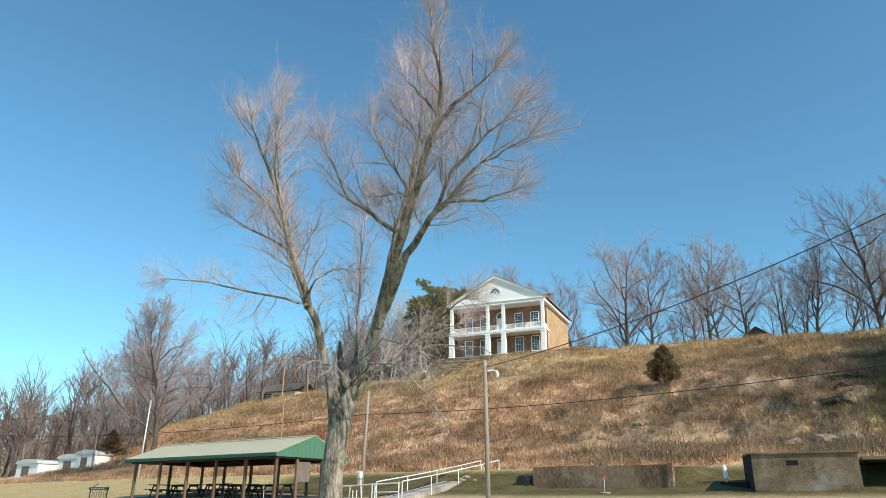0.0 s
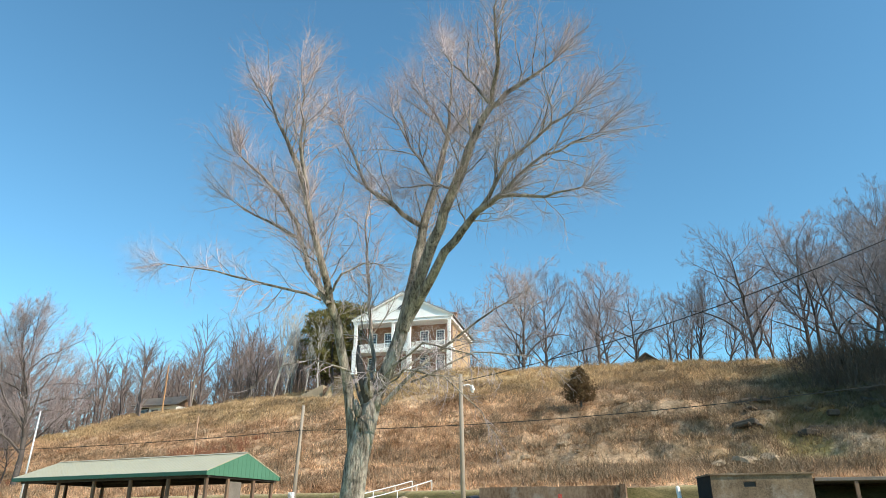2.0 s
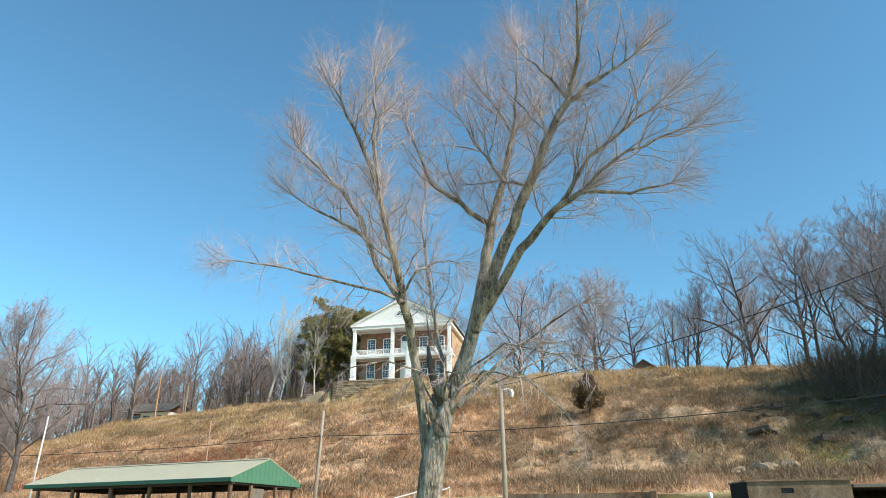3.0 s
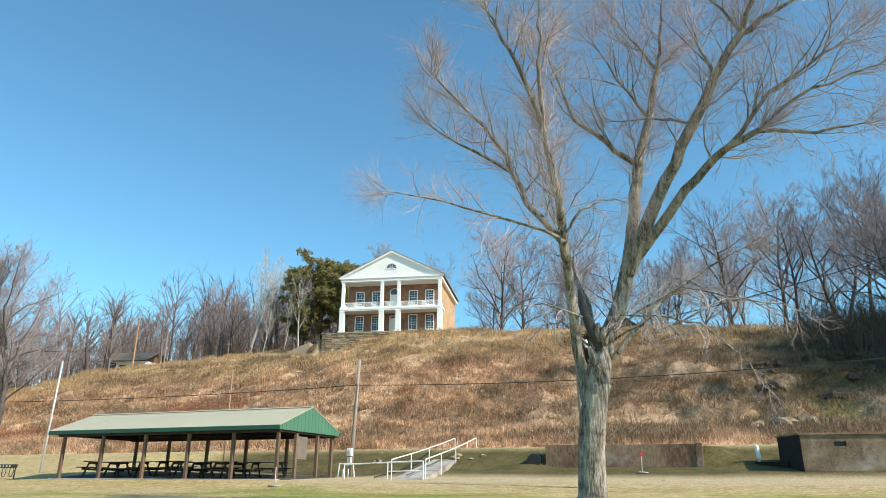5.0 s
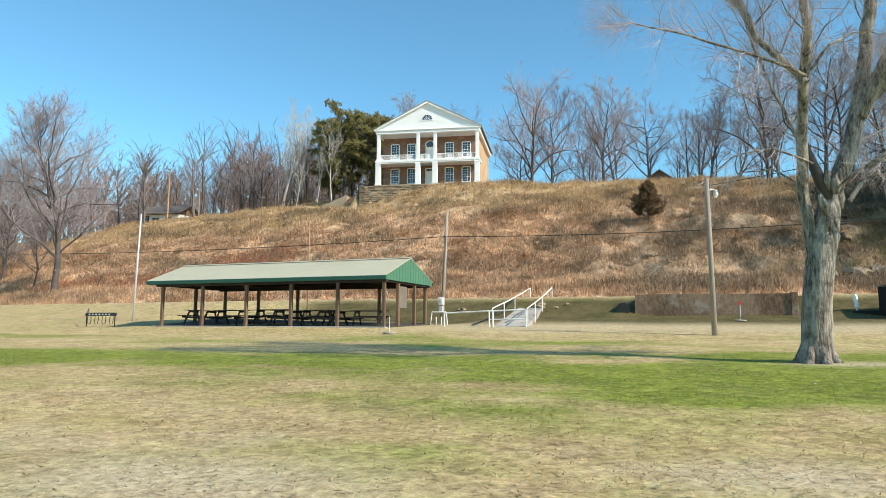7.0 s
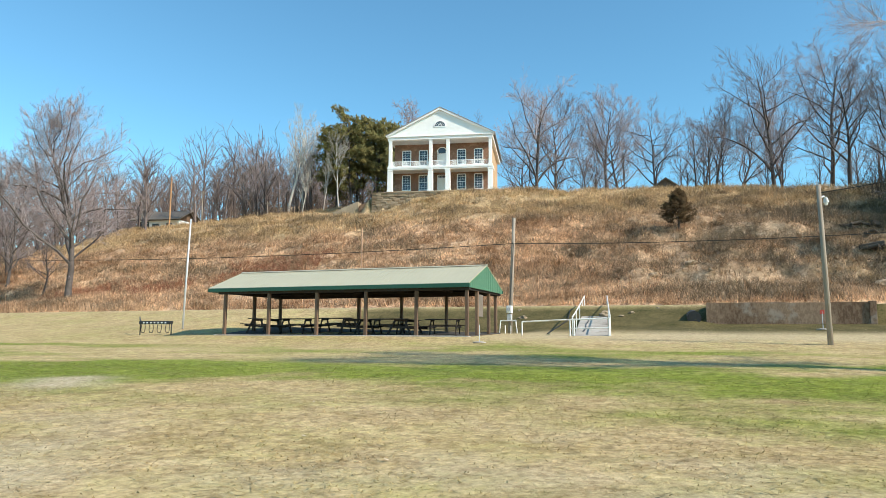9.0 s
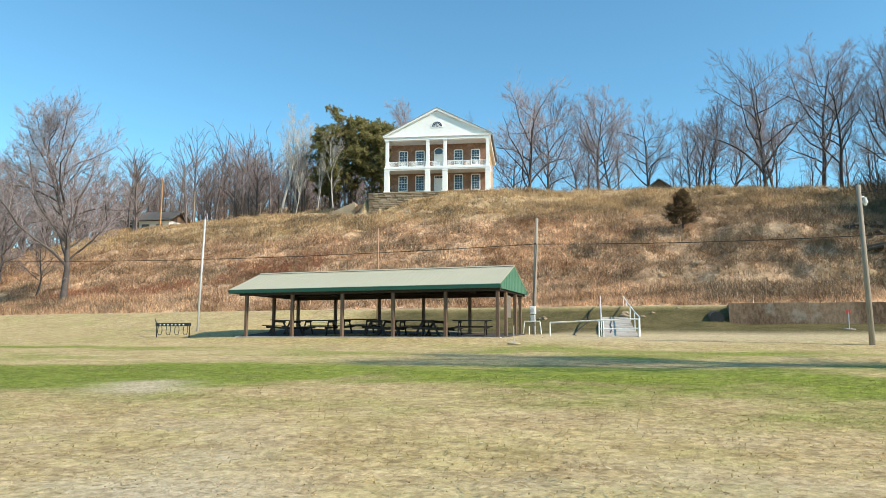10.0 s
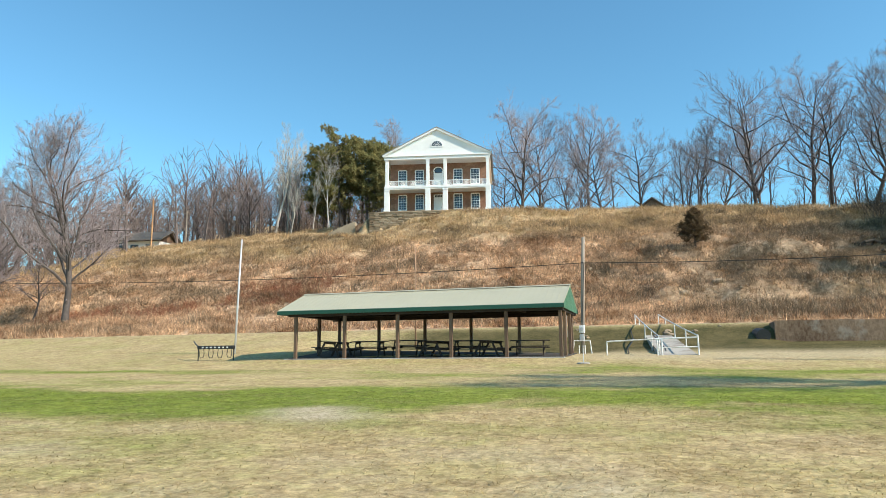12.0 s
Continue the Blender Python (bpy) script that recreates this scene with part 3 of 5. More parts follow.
            pane = Shape().prism([(-0.05 + 0.7 * math.cos(a), P - 0.03, z + 2.8 + 0.85 * math.sin(a)) for a in np.linspace(0, math.pi, 15)], (0, 0.02, 0))
        else:
            fr.box(-0.80, 0.70, P - 0.1, P - 0.01, z + 3.06, z + 3.16, 0.01)
            for i in range(1, 5):
                fr.box(-0.63 + i * 0.232 - 0.015, -0.63 + i * 0.232 + 0.015, P - 0.06, P - 0.006, z + 2.71, z + 3.05, 0.004)
            pane = Shape().box(-0.62, 0.52, P - 0.04, P - 0.006, z + 2.71, z + 3.05, 0.004)
        part("frame", fr, WHITE, dr)
        part("fanlight" if arch else "transom", pane, GLASS, dr)
    # chimney on the sunlit slope
    ch = part("chimney", Shape().box(6.5, 7.4, 7.0, 8.0, 9.0, 11.3, 0.02).box(6.42, 7.48, 6.92, 8.08, 11.3, 11.5, 0.03), FRONT_BRICK, hs, "red brick chimney")
    part("flue", Shape().box(6.75, 7.15, 7.3, 7.7, 11.45, 11.65, 0.02), BLACK, ch)


build_house()


def build_terrace_wall():
    """Rough courses of stone along the front of the terrace."""
    rng = random.Random(4)
    hm = pose(*HOUSE_AT, 0, 0, 0, HOUSE_TURN)
    holder = thing("terrace_wall", Matrix.Identity(4), "rough stone retaining wall below the porch", "stone wall")
    st = Shape()
    for k in range(13):
        z = 17.6 + k * 0.285
        x = -10.0
        while x < 10.5:
            w = rng.uniform(0.45, 1.1)
            p = hm @ Vector((x + w / 2, -2.6, 0))
            if z + 0.3 > land_at(p.x, p.y - 0.9) - 0.15:
                o = rng.uniform(-0.07, 0.07)
                st.box(x + 0.012, x + w - 0.012, -2.82 + o, -2.32, z + 0.012, z + 0.275 + rng.uniform(-0.02, 0.02), 0.03, hm)
            x += w
    part("stones", st, STONES, holder)
    cap = Shape()
    x = -10.1
    while x < 10.5:
        w = rng.uniform(0.8, 1.5)
        cap.box(x + 0.01, x + w - 0.01, -2.9, -2.2, 21.26, 21.38 + rng.uniform(0, 0.05), 0.02, hm)
        x += w
    part("coping", cap, STONES, holder)
    # steps with side walls down from the terrace corner
    sh = thing("garden_steps", pose(-69.6, 91.6, 18.8, 0, 0, HOUSE_TURN), "old concrete garden steps with a side wall", "steps")
    s = Shape()
    for i in range(9):
        s.box(-5.2 + i * 0.45, -4.72 + i * 0.45, -0.2, 1.6, -0.4, 0.2 + i * 0.19, 0.02)
    part("flight", s, STONE, sh)
    part("side_wall", Shape().prism([(-1.0, -0.45, -0.8), (1.7, -0.45, -0.8), (1.7, -0.45, 1.35), (-0.4, -0.45, 1.35), (-1.0, -0.45, 0.9)], (0, 0.25, 0)), RUST_WALL, sh)
    # near-black shale on this wall paints the shaded recess behind the steps
    part("back_wall", Shape().box(-5.0, 2.4, 1.62, 1.85, -0.5, 1.2, 0.02), SHALE, sh)


build_terrace_wall()


# ---- picnic pavilion ----
def build_pavilion():
    X0, X1, Y0, Y1, E, R = -45.5, -31.3, 26.76, 32.31, 2.41, 3.45
    YM = (Y0 + Y1) / 2
    pv = thing("picnic_pavilion", pose(0, 0, 0), "open timber picnic pavilion with a pale green metal roof", "pavilion")
    part("slab_edge", Shape().box(X0 + 0.35, X1 - 0.05, Y0 + 0.1, Y0 + 0.4, -0.35, 0.05, 0.02).mesh("slab_edge", CONCRETE), CONCRETE, pv, "concrete slab edge")
    q = [(x, y, floor_level(x, y) - 0.3) for x, y in ((X0 + 0.4, Y0 + 0.42), (X1 - 0.1, Y0 + 0.42), (X1 - 0.1, Y1 - 0.1), (X0 + 0.4, Y1 - 0.1))]
    part("floor", Shape().prism(q, (0, 0, 0.3)), SHADE_FLOOR, pv, "floor coloured dark for the shade under the roof")
    pw = 0.075
    spots = [(x, 27.02) for x in (-44.6, -41.95, -39.2, -36.55, -33.95, -31.5)] + [(x, 32.0) for x in (-44.6, -42.2, -39.5, -36.9, -34.3, -31.6)] + [(-31.5, 28.5), (-31.5, 30.4), (-44.6, 29.5)]
    for x, y in spots:
        part("post", Shape().box(x - pw, x + pw, y - pw, y + pw, floor_level(x, y) - 0.02, 2.21, 0.012), POST_WOOD, pv)
    beam = Shape().box(X0 + 0.5, X1 - 0.05, 26.92, 27.12, 2.1, 2.3, 0.01).mesh("beam", DARK_WOOD)
    part("beam", beam, DARK_WOOD, pv)
    part("beam", beam, DARK_WOOD, pv).location = (0, 4.98, 0)
    for x in (-44.6, -31.5):
        part("beam", Shape().box(x - 0.09, x + 0.09, 27.12, 31.9, 2.12, 2.3, 0.01), DARK_WOOD, pv)
    for x in (-44.6, -41.95, -39.2, -36.55, -33.95, -31.62):
        tr = Shape()
        tr.tube([(x, 27.1, 2.33), (x, YM, 3.25)], 0.05, 4).tube([(x, 31.9, 2.33), (x, YM, 3.25)], 0.05, 4).box(x - 0.04, x + 0.04, 27.1, 31.9, 2.3, 2.42, 0.01)
        part("truss", tr, DARK_WOOD, pv)
    for s, ya in ((1, Y0), (-1, Y1)):
        name = part("roof_slope", Shape().prism([(X0, ya, E - 0.03), (X0, ya, E), (X0, YM, R), (X0, YM, R - 0.03)][::s], (X1 - X0, 0, 0)), ROOF_METAL, pv)
        rib = Shape().prism([(-0.012, ya - 0.01 * s, E), (0.012, ya - 0.01 * s, E), (0.012, YM - 0.03 * s, R), (-0.012, YM - 0.03 * s, R)], (0, 0, 0.009)).mesh("rib", ROOF_METAL)
        k = 47
        for i in range(k + 1):
            part("rib", rib, ROOF_METAL, name).location = (X0 + 0.03 + (X1 - X0 - 0.06) * i / k, 0, 0)
        # soffit in the same shade-darkened wood as the beams
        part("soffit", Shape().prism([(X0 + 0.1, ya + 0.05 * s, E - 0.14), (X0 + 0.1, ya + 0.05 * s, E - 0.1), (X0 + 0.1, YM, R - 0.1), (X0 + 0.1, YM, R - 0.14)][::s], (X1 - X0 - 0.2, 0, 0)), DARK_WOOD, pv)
        part("fascia", Shape().box(X0 - 0.02, X1 + 0.02, ya - 0.03, ya + 0.03, E - 0.2, E - 0.015, 0.008), SHADED_GREEN, pv, "green fascia in a shaded tone")
    part("ridge_cap", Shape().prism([(X0 - 0.02, YM - 0.16, R - 0.02), (X0 - 0.02, YM, R + 0.04), (X0 - 0.02, YM + 0.16, R - 0.02), (X0 - 0.02, YM, R + 0.02)], (X1 - X0 + 0.04, 0, 0)), ROOF_METAL, pv)
    for x in (X0 + 0.02, X1 - 0.05):
        g = part("gable", Shape().prism([(x, Y0 + 0.03, E - 0.2), (x, Y1 - 0.03, E - 0.2), (x, Y1 - 0.03, E - 0.03), (x, YM, R - 0.04), (x, Y0 + 0.03, E - 0.03)], (0.03, 0, 0)), SUNLIT_GREEN, pv, "green metal gable in a sunlit tone")
        for i in range(17):
            y = Y0 + 0.25 + i * 0.315
            t = R - 0.06 - abs(y - YM) / (YM - Y0) * (R - E)
            part("rib", Shape().box(x - 0.012, x + 0.042, y - 0.015, y + 0.015, E - 0.19, t, 0.004), SUNLIT_GREEN, g)
    part("notice_board", Shape().box(-31.56, -31.5, 28.6, 29.5, 0.95, 2.0, 0.01), WEATHERED, pv, "grey-brown notice board")


build_pavilion()


def build_table():
    t = thing("picnic_table", pose(0, 0, 0.06), "dark wooden picnic table with attached benches", "picnic table", "tables under the pavilion")
    plank = Shape().box(-0.92, 0.92, -0.068, 0.068, -0.02, 0.02, 0.008).mesh("plank", DARK_WOOD)
    for i in range(5):
        part("plank", plank, DARK_WOOD, t).location = (0, -0.3 + 0.15 * i, 0.74)
    for s in (-1, 1):
        part("seat", Shape().box(-0.92, 0.92, s * 0.72 - 0.13, s * 0.72 + 0.13, 0.42, 0.46, 0.008), DARK_WOOD, t)
        for e in (-0.62, 0.62):
            part("leg", Shape().prism([(e - 0.02, s * 0.2, 0.72), (e - 0.02, s * 0.3, 0.72), (e - 0.02, s * 0.68, 0), (e - 0.02, s * 0.56, 0)][::s], (0.04, 0, 0)), DARK_WOOD, t)
    for e in (-0.62, 0.62):
        part("cross_bar", Shape().box(e + 0.022, e + 0.06, -0.84, 0.84, 0.32, 0.42, 0.008), DARK_WOOD, t)
        part("cleat", Shape().box(e + 0.022, e + 0.06, -0.36, 0.36, 0.63, 0.72, 0.008), DARK_WOOD, t)
    return t


table = build_table()
table.matrix_basis = pose(-43.0, 28.2, floor_level(-43.0, 28.2) - 0.03, 3, 0, 84)
for x, y, a in ((-41.3, 28.6, 6), (-39.6, 29.6, 2), (-37.7, 28.4, 80), (-36.2, 28.9, 4), (-35.0, 28.2, 86), (-33.2, 28.8, 10)):
    copy_thing(table, pose(x, y, floor_level(x, y) - 0.04, 3, 0, a))


# ---- ramp with pipe rails ----
def build_ramp():
    rp = thing("ramp", pose(0, 0, 0), "cracked concrete ramp climbing the grassy bank", "ramp", kind="structure")
    b, t = [(-27.3, 30.4), (-25.7, 30.4)], [(-28.7, 43.2), (-27.4, 43.2)]
    s = Shape()
    n = 9
    for i in range(n):
        q = [(b[k][0] + (t[k][0] - b[k][0]) * j / n, b[k][1] + (t[k][1] - b[k][1]) * j / n, 0.1 + 1.93 * j / n) for k, j in ((0, i + 0.01), (1, i + 0.01), (1, i + 0.99), (0, i + 0.99))]
        part("ramp_slab", Shape().prism([(x, y, z - 0.55) for x, y, z in q], (0, 0, 0.55 + 0.004 * (i % 2))), CONCRETE, rp)
    part("kerb", Shape().box(-27.4, -25.6, 30.15, 30.39, -0.4, 0.1, 0.02), CONCRETE, rp)
    for side, (p, q) in enumerate(zip(b, t)):
        rl = thing("handrail", pose(0, 0, 0), "white painted pipe handrail beside the ramp", "handrail", "ramp handrails")
        sgn = -1 if side == 0 else 1
        at = lambda k, h: (p[0] + (q[0] - p[0]) * k + sgn * 0.07, p[1] + (q[1] - p[1]) * k, 0.08 + 1.93 * k + h)
        part("top_rail", Shape().tube([at(0.0, 0.88), at(0.35, 0.76), at(0.7, 0.7), at(0.97, 0.7)], 0.032, 6), RAIL_WHITE, rl)
        for k in (0.0, 0.24, 0.5, 0.75, 0.97):
            part("post", Shape().tube([at(k, -0.3), at(k, 0.86 - 0.17 * min(1, k / 0.7))], 0.03, 6), RAIL_WHITE, rl)
    fr = thing("guard_rail", pose(0, 0, 0), "white pipe guard rail across the foot of the ramp", "railing")
    y = 30.15
    part("top_rail", Shape().tube([(-29.75, y, 0.73), (-27.4, y, 0.83), (-25.65, y, 0.88)], 0.035, 6), RAIL_WHITE, fr)
    part("mid_rail", Shape().tube([(-27.4, y, 0.42), (-25.65, y, 0.45)], 0.03, 6), RAIL_WHITE, fr)
    for x, h in ((-29.75, 0.73), (-27.45, 0.83), (-27.25, 0.82), (-25.65, 0.9)):
        part("post", Shape().tube([(x, y, -0.3), (x, y, h)], 0.035, 6), RAIL_WHITE, fr)


build_ramp()


# ---- walls at the foot of the hill ----
def build_walls():
    w = thing("retaining_wall", pose(0, 0, 0), "rust-stained concrete retaining wall along the road", "retaining wall")
    for x, x1, z in ((-21.4, -17.6, 1.84), (-17.598, -13.9, 1.81)):
        part("wall_panel", Shape().box(x, x1, 36.72, 36.98, 0.2, z, 0.004), RUST_WALL, w)
    part("end_post", Shape().box(-13.9, -13.6, 36.66, 37.0, 0.2, 1.86, 0.01), RUST_WALL, w)
    part("end_return", Shape().box(-21.4, -21.15, 36.99, 38.6, 0.2, 1.8, 0.03), RUST_WALL, w)
    bk = thing("block_building", pose(-9.45, 34.6, 0.18, 0, 0, 8), "low flat-roofed weathered concrete block building", "building")
    wl = Shape().box(0.02, 1.35, 0, 0.25, 0, 1.85, 0.001).box(1.85, 4.1, 0, 0.25, 0, 1.85, 0.001).box(1.35, 1.85, 0, 0.25, 0, 1.35, 0.001).box(1.35, 1.85, 0, 0.25, 1.57, 1.85, 0.001)
    wl.box(3.85, 4.1, 0.25, 2.1, 0, 1.85, 0.02)
    part("wall", wl, BUNKER, bk)
    # side and wing wall painted near black to stand for shade
    part("side_wall", Shape().prism([(0, 0, -0.2), (0.25, 0.25, -0.2), (-0.2, 2.1, -0.2), (-0.5, 2.0, -0.2)], (0, 0, 2.05)), SHADE_BLOCK, bk, "side wall coloured near black for its shade")
    part("wing_wall", Shape().prism([(-0.35, 1.1, -0.2), (-0.25, 1.3, -0.2), (-1.45, 2.2, -0.2), (-1.6, 2.0, -0.2)], (0, 0, 0.95)), SHADE_BLOCK, bk, "low wing wall coloured near black for its shade")
    part("roof", Shape().prism([(-0.06, -0.08, 1.85), (4.16, -0.08, 1.85), (4.16, 2.2, 1.85), (-0.55, 2.2, 1.85)], (0, 0, 0.07)), BUNKER, bk)
    part("vent", Shape().box(1.36, 1.84, 0.12, 0.16, 1.36, 1.56, 0.005), BLACK, bk)
    cv = thing("carport", pose(-5.4, 35.35, 0.18, 0, 0, 8), "low dark open carport against the block building", "carport")
    part("roof", Shape().box(0.1, 5.2, 0, 4.0, 1.55, 1.7, 0.02), WEATHERED, cv)
    # near-black back wall paints the shade inside the carport
    part("back_wall", Shape().box(0.1, 5.2, 3.8, 4.0, 0, 1.55, 0.02), SHADE_BLOCK, cv)
    for x in (1.6, 5.0):
        part("post", Shape().box(x, x + 0.15, 0.05, 0.2, 0, 1.55, 0.01), POST_WOOD, cv)
    pp = thing("vent_pipe", pose(-11.1, 36.7, 0.1), "white vent pipe standing by the bank", "pipe")
    part("pipe", Shape().tube([(0, 0, 0.2), (0, 0, 1.0)], 0.05, 8), GALV, pp)
    part("cap", Shape().tube([(0, 0, 1.0), (-0.05, 0, 1.55), (-0.06, 0, 1.62)], [0.1, 0.1, 0.05], 8), WHITE, pp)
    of = thing("culvert", pose(-22.1, 36.7, 0.75), "dark culvert mouth beside the retaining wall", "culvert")
    part("pipe", Shape().tube([(0.1, -0.2, 0.3), (0.0, 1.2, 0.4)], 0.36, 12), BLACK, of)


build_walls()


# ---- poles, wires and small things on the lawn ----
def pole(name, x, y, z0, z1, r, mat, label, category="pole", lean=(0, 0)):
    p = thing(name, pose(x, y, 0), label, category)
    part("shaft", Shape().tube([(0, 0, z0 - 0.5), (lean[0] * 0.5, lean[1] * 0.5, (z0 + z1) / 2), (lean[0], lean[1], z1)], [r * 1.15, r, r * 0.85], 10), mat, p, smooth=True)
    return p


pa = pole("utility_pole", -31.25, 33.5, 0.1, 6.4, 0.10, POLE_WOOD, "weathered wooden utility pole with meter box", "utility pole", (0.28, 0))
part("conduit", Shape().tube([(0.03, -0.14, 0.8), (0.28, -0.13, 5.0)], 0.03, 6), WEATHERED, pa)
mb = part("meter_box", Shape().box(-0.1, 0.2, -0.32, -0.12, 1.25, 1.65, 0.02), WHITE, pa, "white meter box")
part("meter", Shape().tube([(0.05, -0.4, 1.45), (0.05, -0.32, 1.45)], 0.1, 10), GALV, mb)
part("switch_box", Shape().box(-0.08, 0.16, -0.3, -0.12, 0.85, 1.2, 0.02), GALV, pa)
part("crossarm_bolt", Shape().tube([(0.2, -0.16, 5.0), (0.2, 0.16, 5.0)], 0.05, 6), BLACK, pa)
rk = thing("pipe_rack", pose(-31.2, 33.2, 0.0), "white painted pipe frame round the pole foot", "pipe frame")
for x in (-0.4, 0.42):
    part("leg", Shape().tube([(x * 1.25, -0.25, -0.1), (x, -0.25, 0.85)], 0.035, 6), RAIL_WHITE, rk)
for x in (-0.14, 0.16):
    part("leg", Shape().tube([(x, -0.3, -0.1), (x, -0.3, 0.6)], 0.03, 6), RAIL_WHITE, rk)
part("bar", Shape().tube([(-0.4, -0.25, 0.85), (0.42, -0.25, 0.85)], 0.035, 6), RAIL_WHITE, rk)

pb = pole("lamp_pole", -17.4, 25.6, -0.35, 5.6, 0.09, POLE_WOOD, "weathered wooden pole with a yard light", "lamp pole", (-0.08, 0))
lm = part("yard_light", Shape().tube([(0.0, 0.08, 5.15), (0.12, 0.28, 5.22), (0.2, 0.46, 5.17)], 0.03, 6), GALV, pb, "small yard light on an arm")
part("shade", Shape().tube([(0.2, 0.46, 5.22), (0.21, 0.48, 5.12), (0.22, 0.5, 5.02)], [0.05, 0.08, 0.10], 10), GALV, lm)
part("bulb_cover", Shape().tube([(0.22, 0.5, 5.02), (0.22, 0.5, 4.92)], [0.07, 0.045], 10), LAMP_GLASS, lm)
pole("flag_pole", -50.75, 31.0, 0.2, 7.0, 0.055, GALV, "thin pale metal pole on the lawn", "pole", (0.22, 0))
pole("rusty_pole", -41.45, 36.0, 0.5, 6.75, 0.05, RUST_POLE, "thin rust-brown pole behind the pavilion", "pole", (0.0, 0))


def cable(name, a, b, sag, r, label):
    a, b = Vector(a), Vector(b)
    pts = [a.lerp(b, t) - Vector((0, 0, 4 * sag * t * (1 - t))) for t in np.linspace(0, 1, 17)]
    tagged(part(name, Shape().tube(pts, r, 4), WIRE), label, "cable")


cable("power_cable", (-31.05, 33.5, 5.0), (-110.0, 36.0, 8.5), 1.2, 0.022, "dark overhead cable running to the utility pole")
cable("power_cable", (-31.05, 33.5, 5.0), (12.0, 33.5, 6.6), 0.9, 0.022, "dark overhead cable running to the utility pole")
cable("power_cable", (-17.45, 25.6, 5.3), (6.0, 24.5, 11.5), 0.95, 0.018, "dark overhead cable above the yard light")


def build_rack():
    b = thing("charcoal_grill_rack", pose(-49.6, 27.6, -0.08), "black metal rack with curved hoops standing on the lawn", "rack")
    part("top_bar", Shape().box(-1.1, 1.1, -0.1, 0.1, 0.66, 0.84, 0.02), BLACK, b)
    for x in (-1.07, 1.07):
        part("leg", Shape().tube([(x, 0, 0), (x, 0, 0.7)], 0.03, 6), BLACK, b)
    for i in range(4):
        x = -0.85 + i * 0.56
        part("hoop", Shape().tube([(x - 0.12, 0, 0.66), (x - 0.14, -0.03, 0.35), (x - 0.04, -0.05, 0.2), (x + 0.12, -0.05, 0.22), (x + 0.16, -0.03, 0.45), (x + 0.1, 0, 0.66)], 0.018, 5), BLACK, b)
    for i in range(7):
        x = -0.75 + i * 0.25
        part("plate", Shape().box(x - 0.05, x + 0.05, -0.108, -0.101, 0.71, 0.78, 0.002), WHITE, b)
    part("handle", Shape().tube([(-1.1, 0.1, 0.75), (-1.7, 0.6, 0.95), (-2.2, 1.1, 1.1)], 0.035, 6), BLACK, b)


build_rack()
for x, y, h in ((-30.4, 25.4, 0.75), (-16.3, 34.5, 0.9)):
    sg = thing("marker_stake", pose(x, y, land_at(x, y)), "thin stake on a pale disc base", "stake")
    part("disc", Shape().tube([(0, 0, 0), (0, 0, 0.04), (0, 0, 0.06)], [0.28, 0.27, 0.1], 14), CONCRETE, sg)
    part("rod", Shape().tube([(0, 0, 0.05), (0, 0, h)], 0.018, 6), GALV, sg)
    if h > 0.8:
        part("flag", Shape().box(-0.09, 0.09, -0.015, 0.015, h - 0.16, h + 0.03, 0.005), RED_FLAG, sg, "faded red marker flag")


# ---- trees ----
def wander(rng, p, d, length, n, crook, lift):
    """A crooked line of n pieces from p along d; lift bends it up or down."""
    pts, d = [p], d.normalized()
    for i in range(n):
        d = (d + Vector((rng.gauss(0, crook), rng.gauss(0, crook), rng.gauss(0, crook) + lift))).normalized()
        pts.append(pts[-1] + d * (length / n))
    return pts


def side_way(rng, d, spread):
    q = d.orthogonal().normalized()
    w = d.cross(q)
    a = rng.uniform(0, 2 * math.pi)
    return (d + (q * math.cos(a) + w * math.sin(a)) * spread).normalized()


def twigs(rng, wood, fine, pts, rads, count, length, spread, lift, levels, buds=None, start=0.2):
    """Branches along a limb, their own branches, and twigs at the last level."""
    segs = len(pts) - 1
    for i in range(count):
        t = start + (1 - start) * (i + rng.random()) / count
        k = min(int(t * segs), segs - 1)
        f = t * segs - k
        p, d = pts[k].lerp(pts[k + 1], f), (pts[k + 1] - pts[k]).normalized()
        r = (rads[k] * (1 - f) + rads[k + 1] * f)
        ln = length * rng.uniform(0.45, 1.2) * (1.15 - 0.45 * t)
        way = side_way(rng, d, spread * rng.uniform(0.6, 1.3)) + Vector((0, 0, lift))
        r0 = min(r * 0.6, ln * 0.0075 + 0.0045)
        if levels <= 0:
            e = p + way.normalized() * ln
            fine.tube([p, e], [r0, r0 * 0.6], 3, False)
            if buds is not None and rng.random() < 0.3:
                for q in (e, p.lerp(e, 0.6)):
                    b = rng.uniform(0.005, 0.009)
                    buds.add([q + Vector((b, 0, 0)), q + Vector((-b * 0.6, b, 0)), q + Vector((0, -b, b * 1.6)), q + Vector((0, 0, -b))], [(0, 1, 2), (0, 3, 1), (1, 3, 2), (2, 3, 0)])
        else:
            n = 5 if levels > 1 else 3
            line = wander(rng, p, way, ln, n, 0.2, 0.10 if lift > 0 else 0.0)
            rr = [r0 * (1 - 0.75 * j / n) for j in range(n + 1)]
            (wood if r0 > 0.016 else fine).tube(line, rr, 5 if r0 > 0.016 else 3, False)
            twigs(rng, wood, fine, line, rr, max(4, int((12 if levels > 1 else 9) * ln / length)), length * (0.52 if levels > 1 else 0.46), spread, lift * 0.8, levels - 1, buds, 0.12)


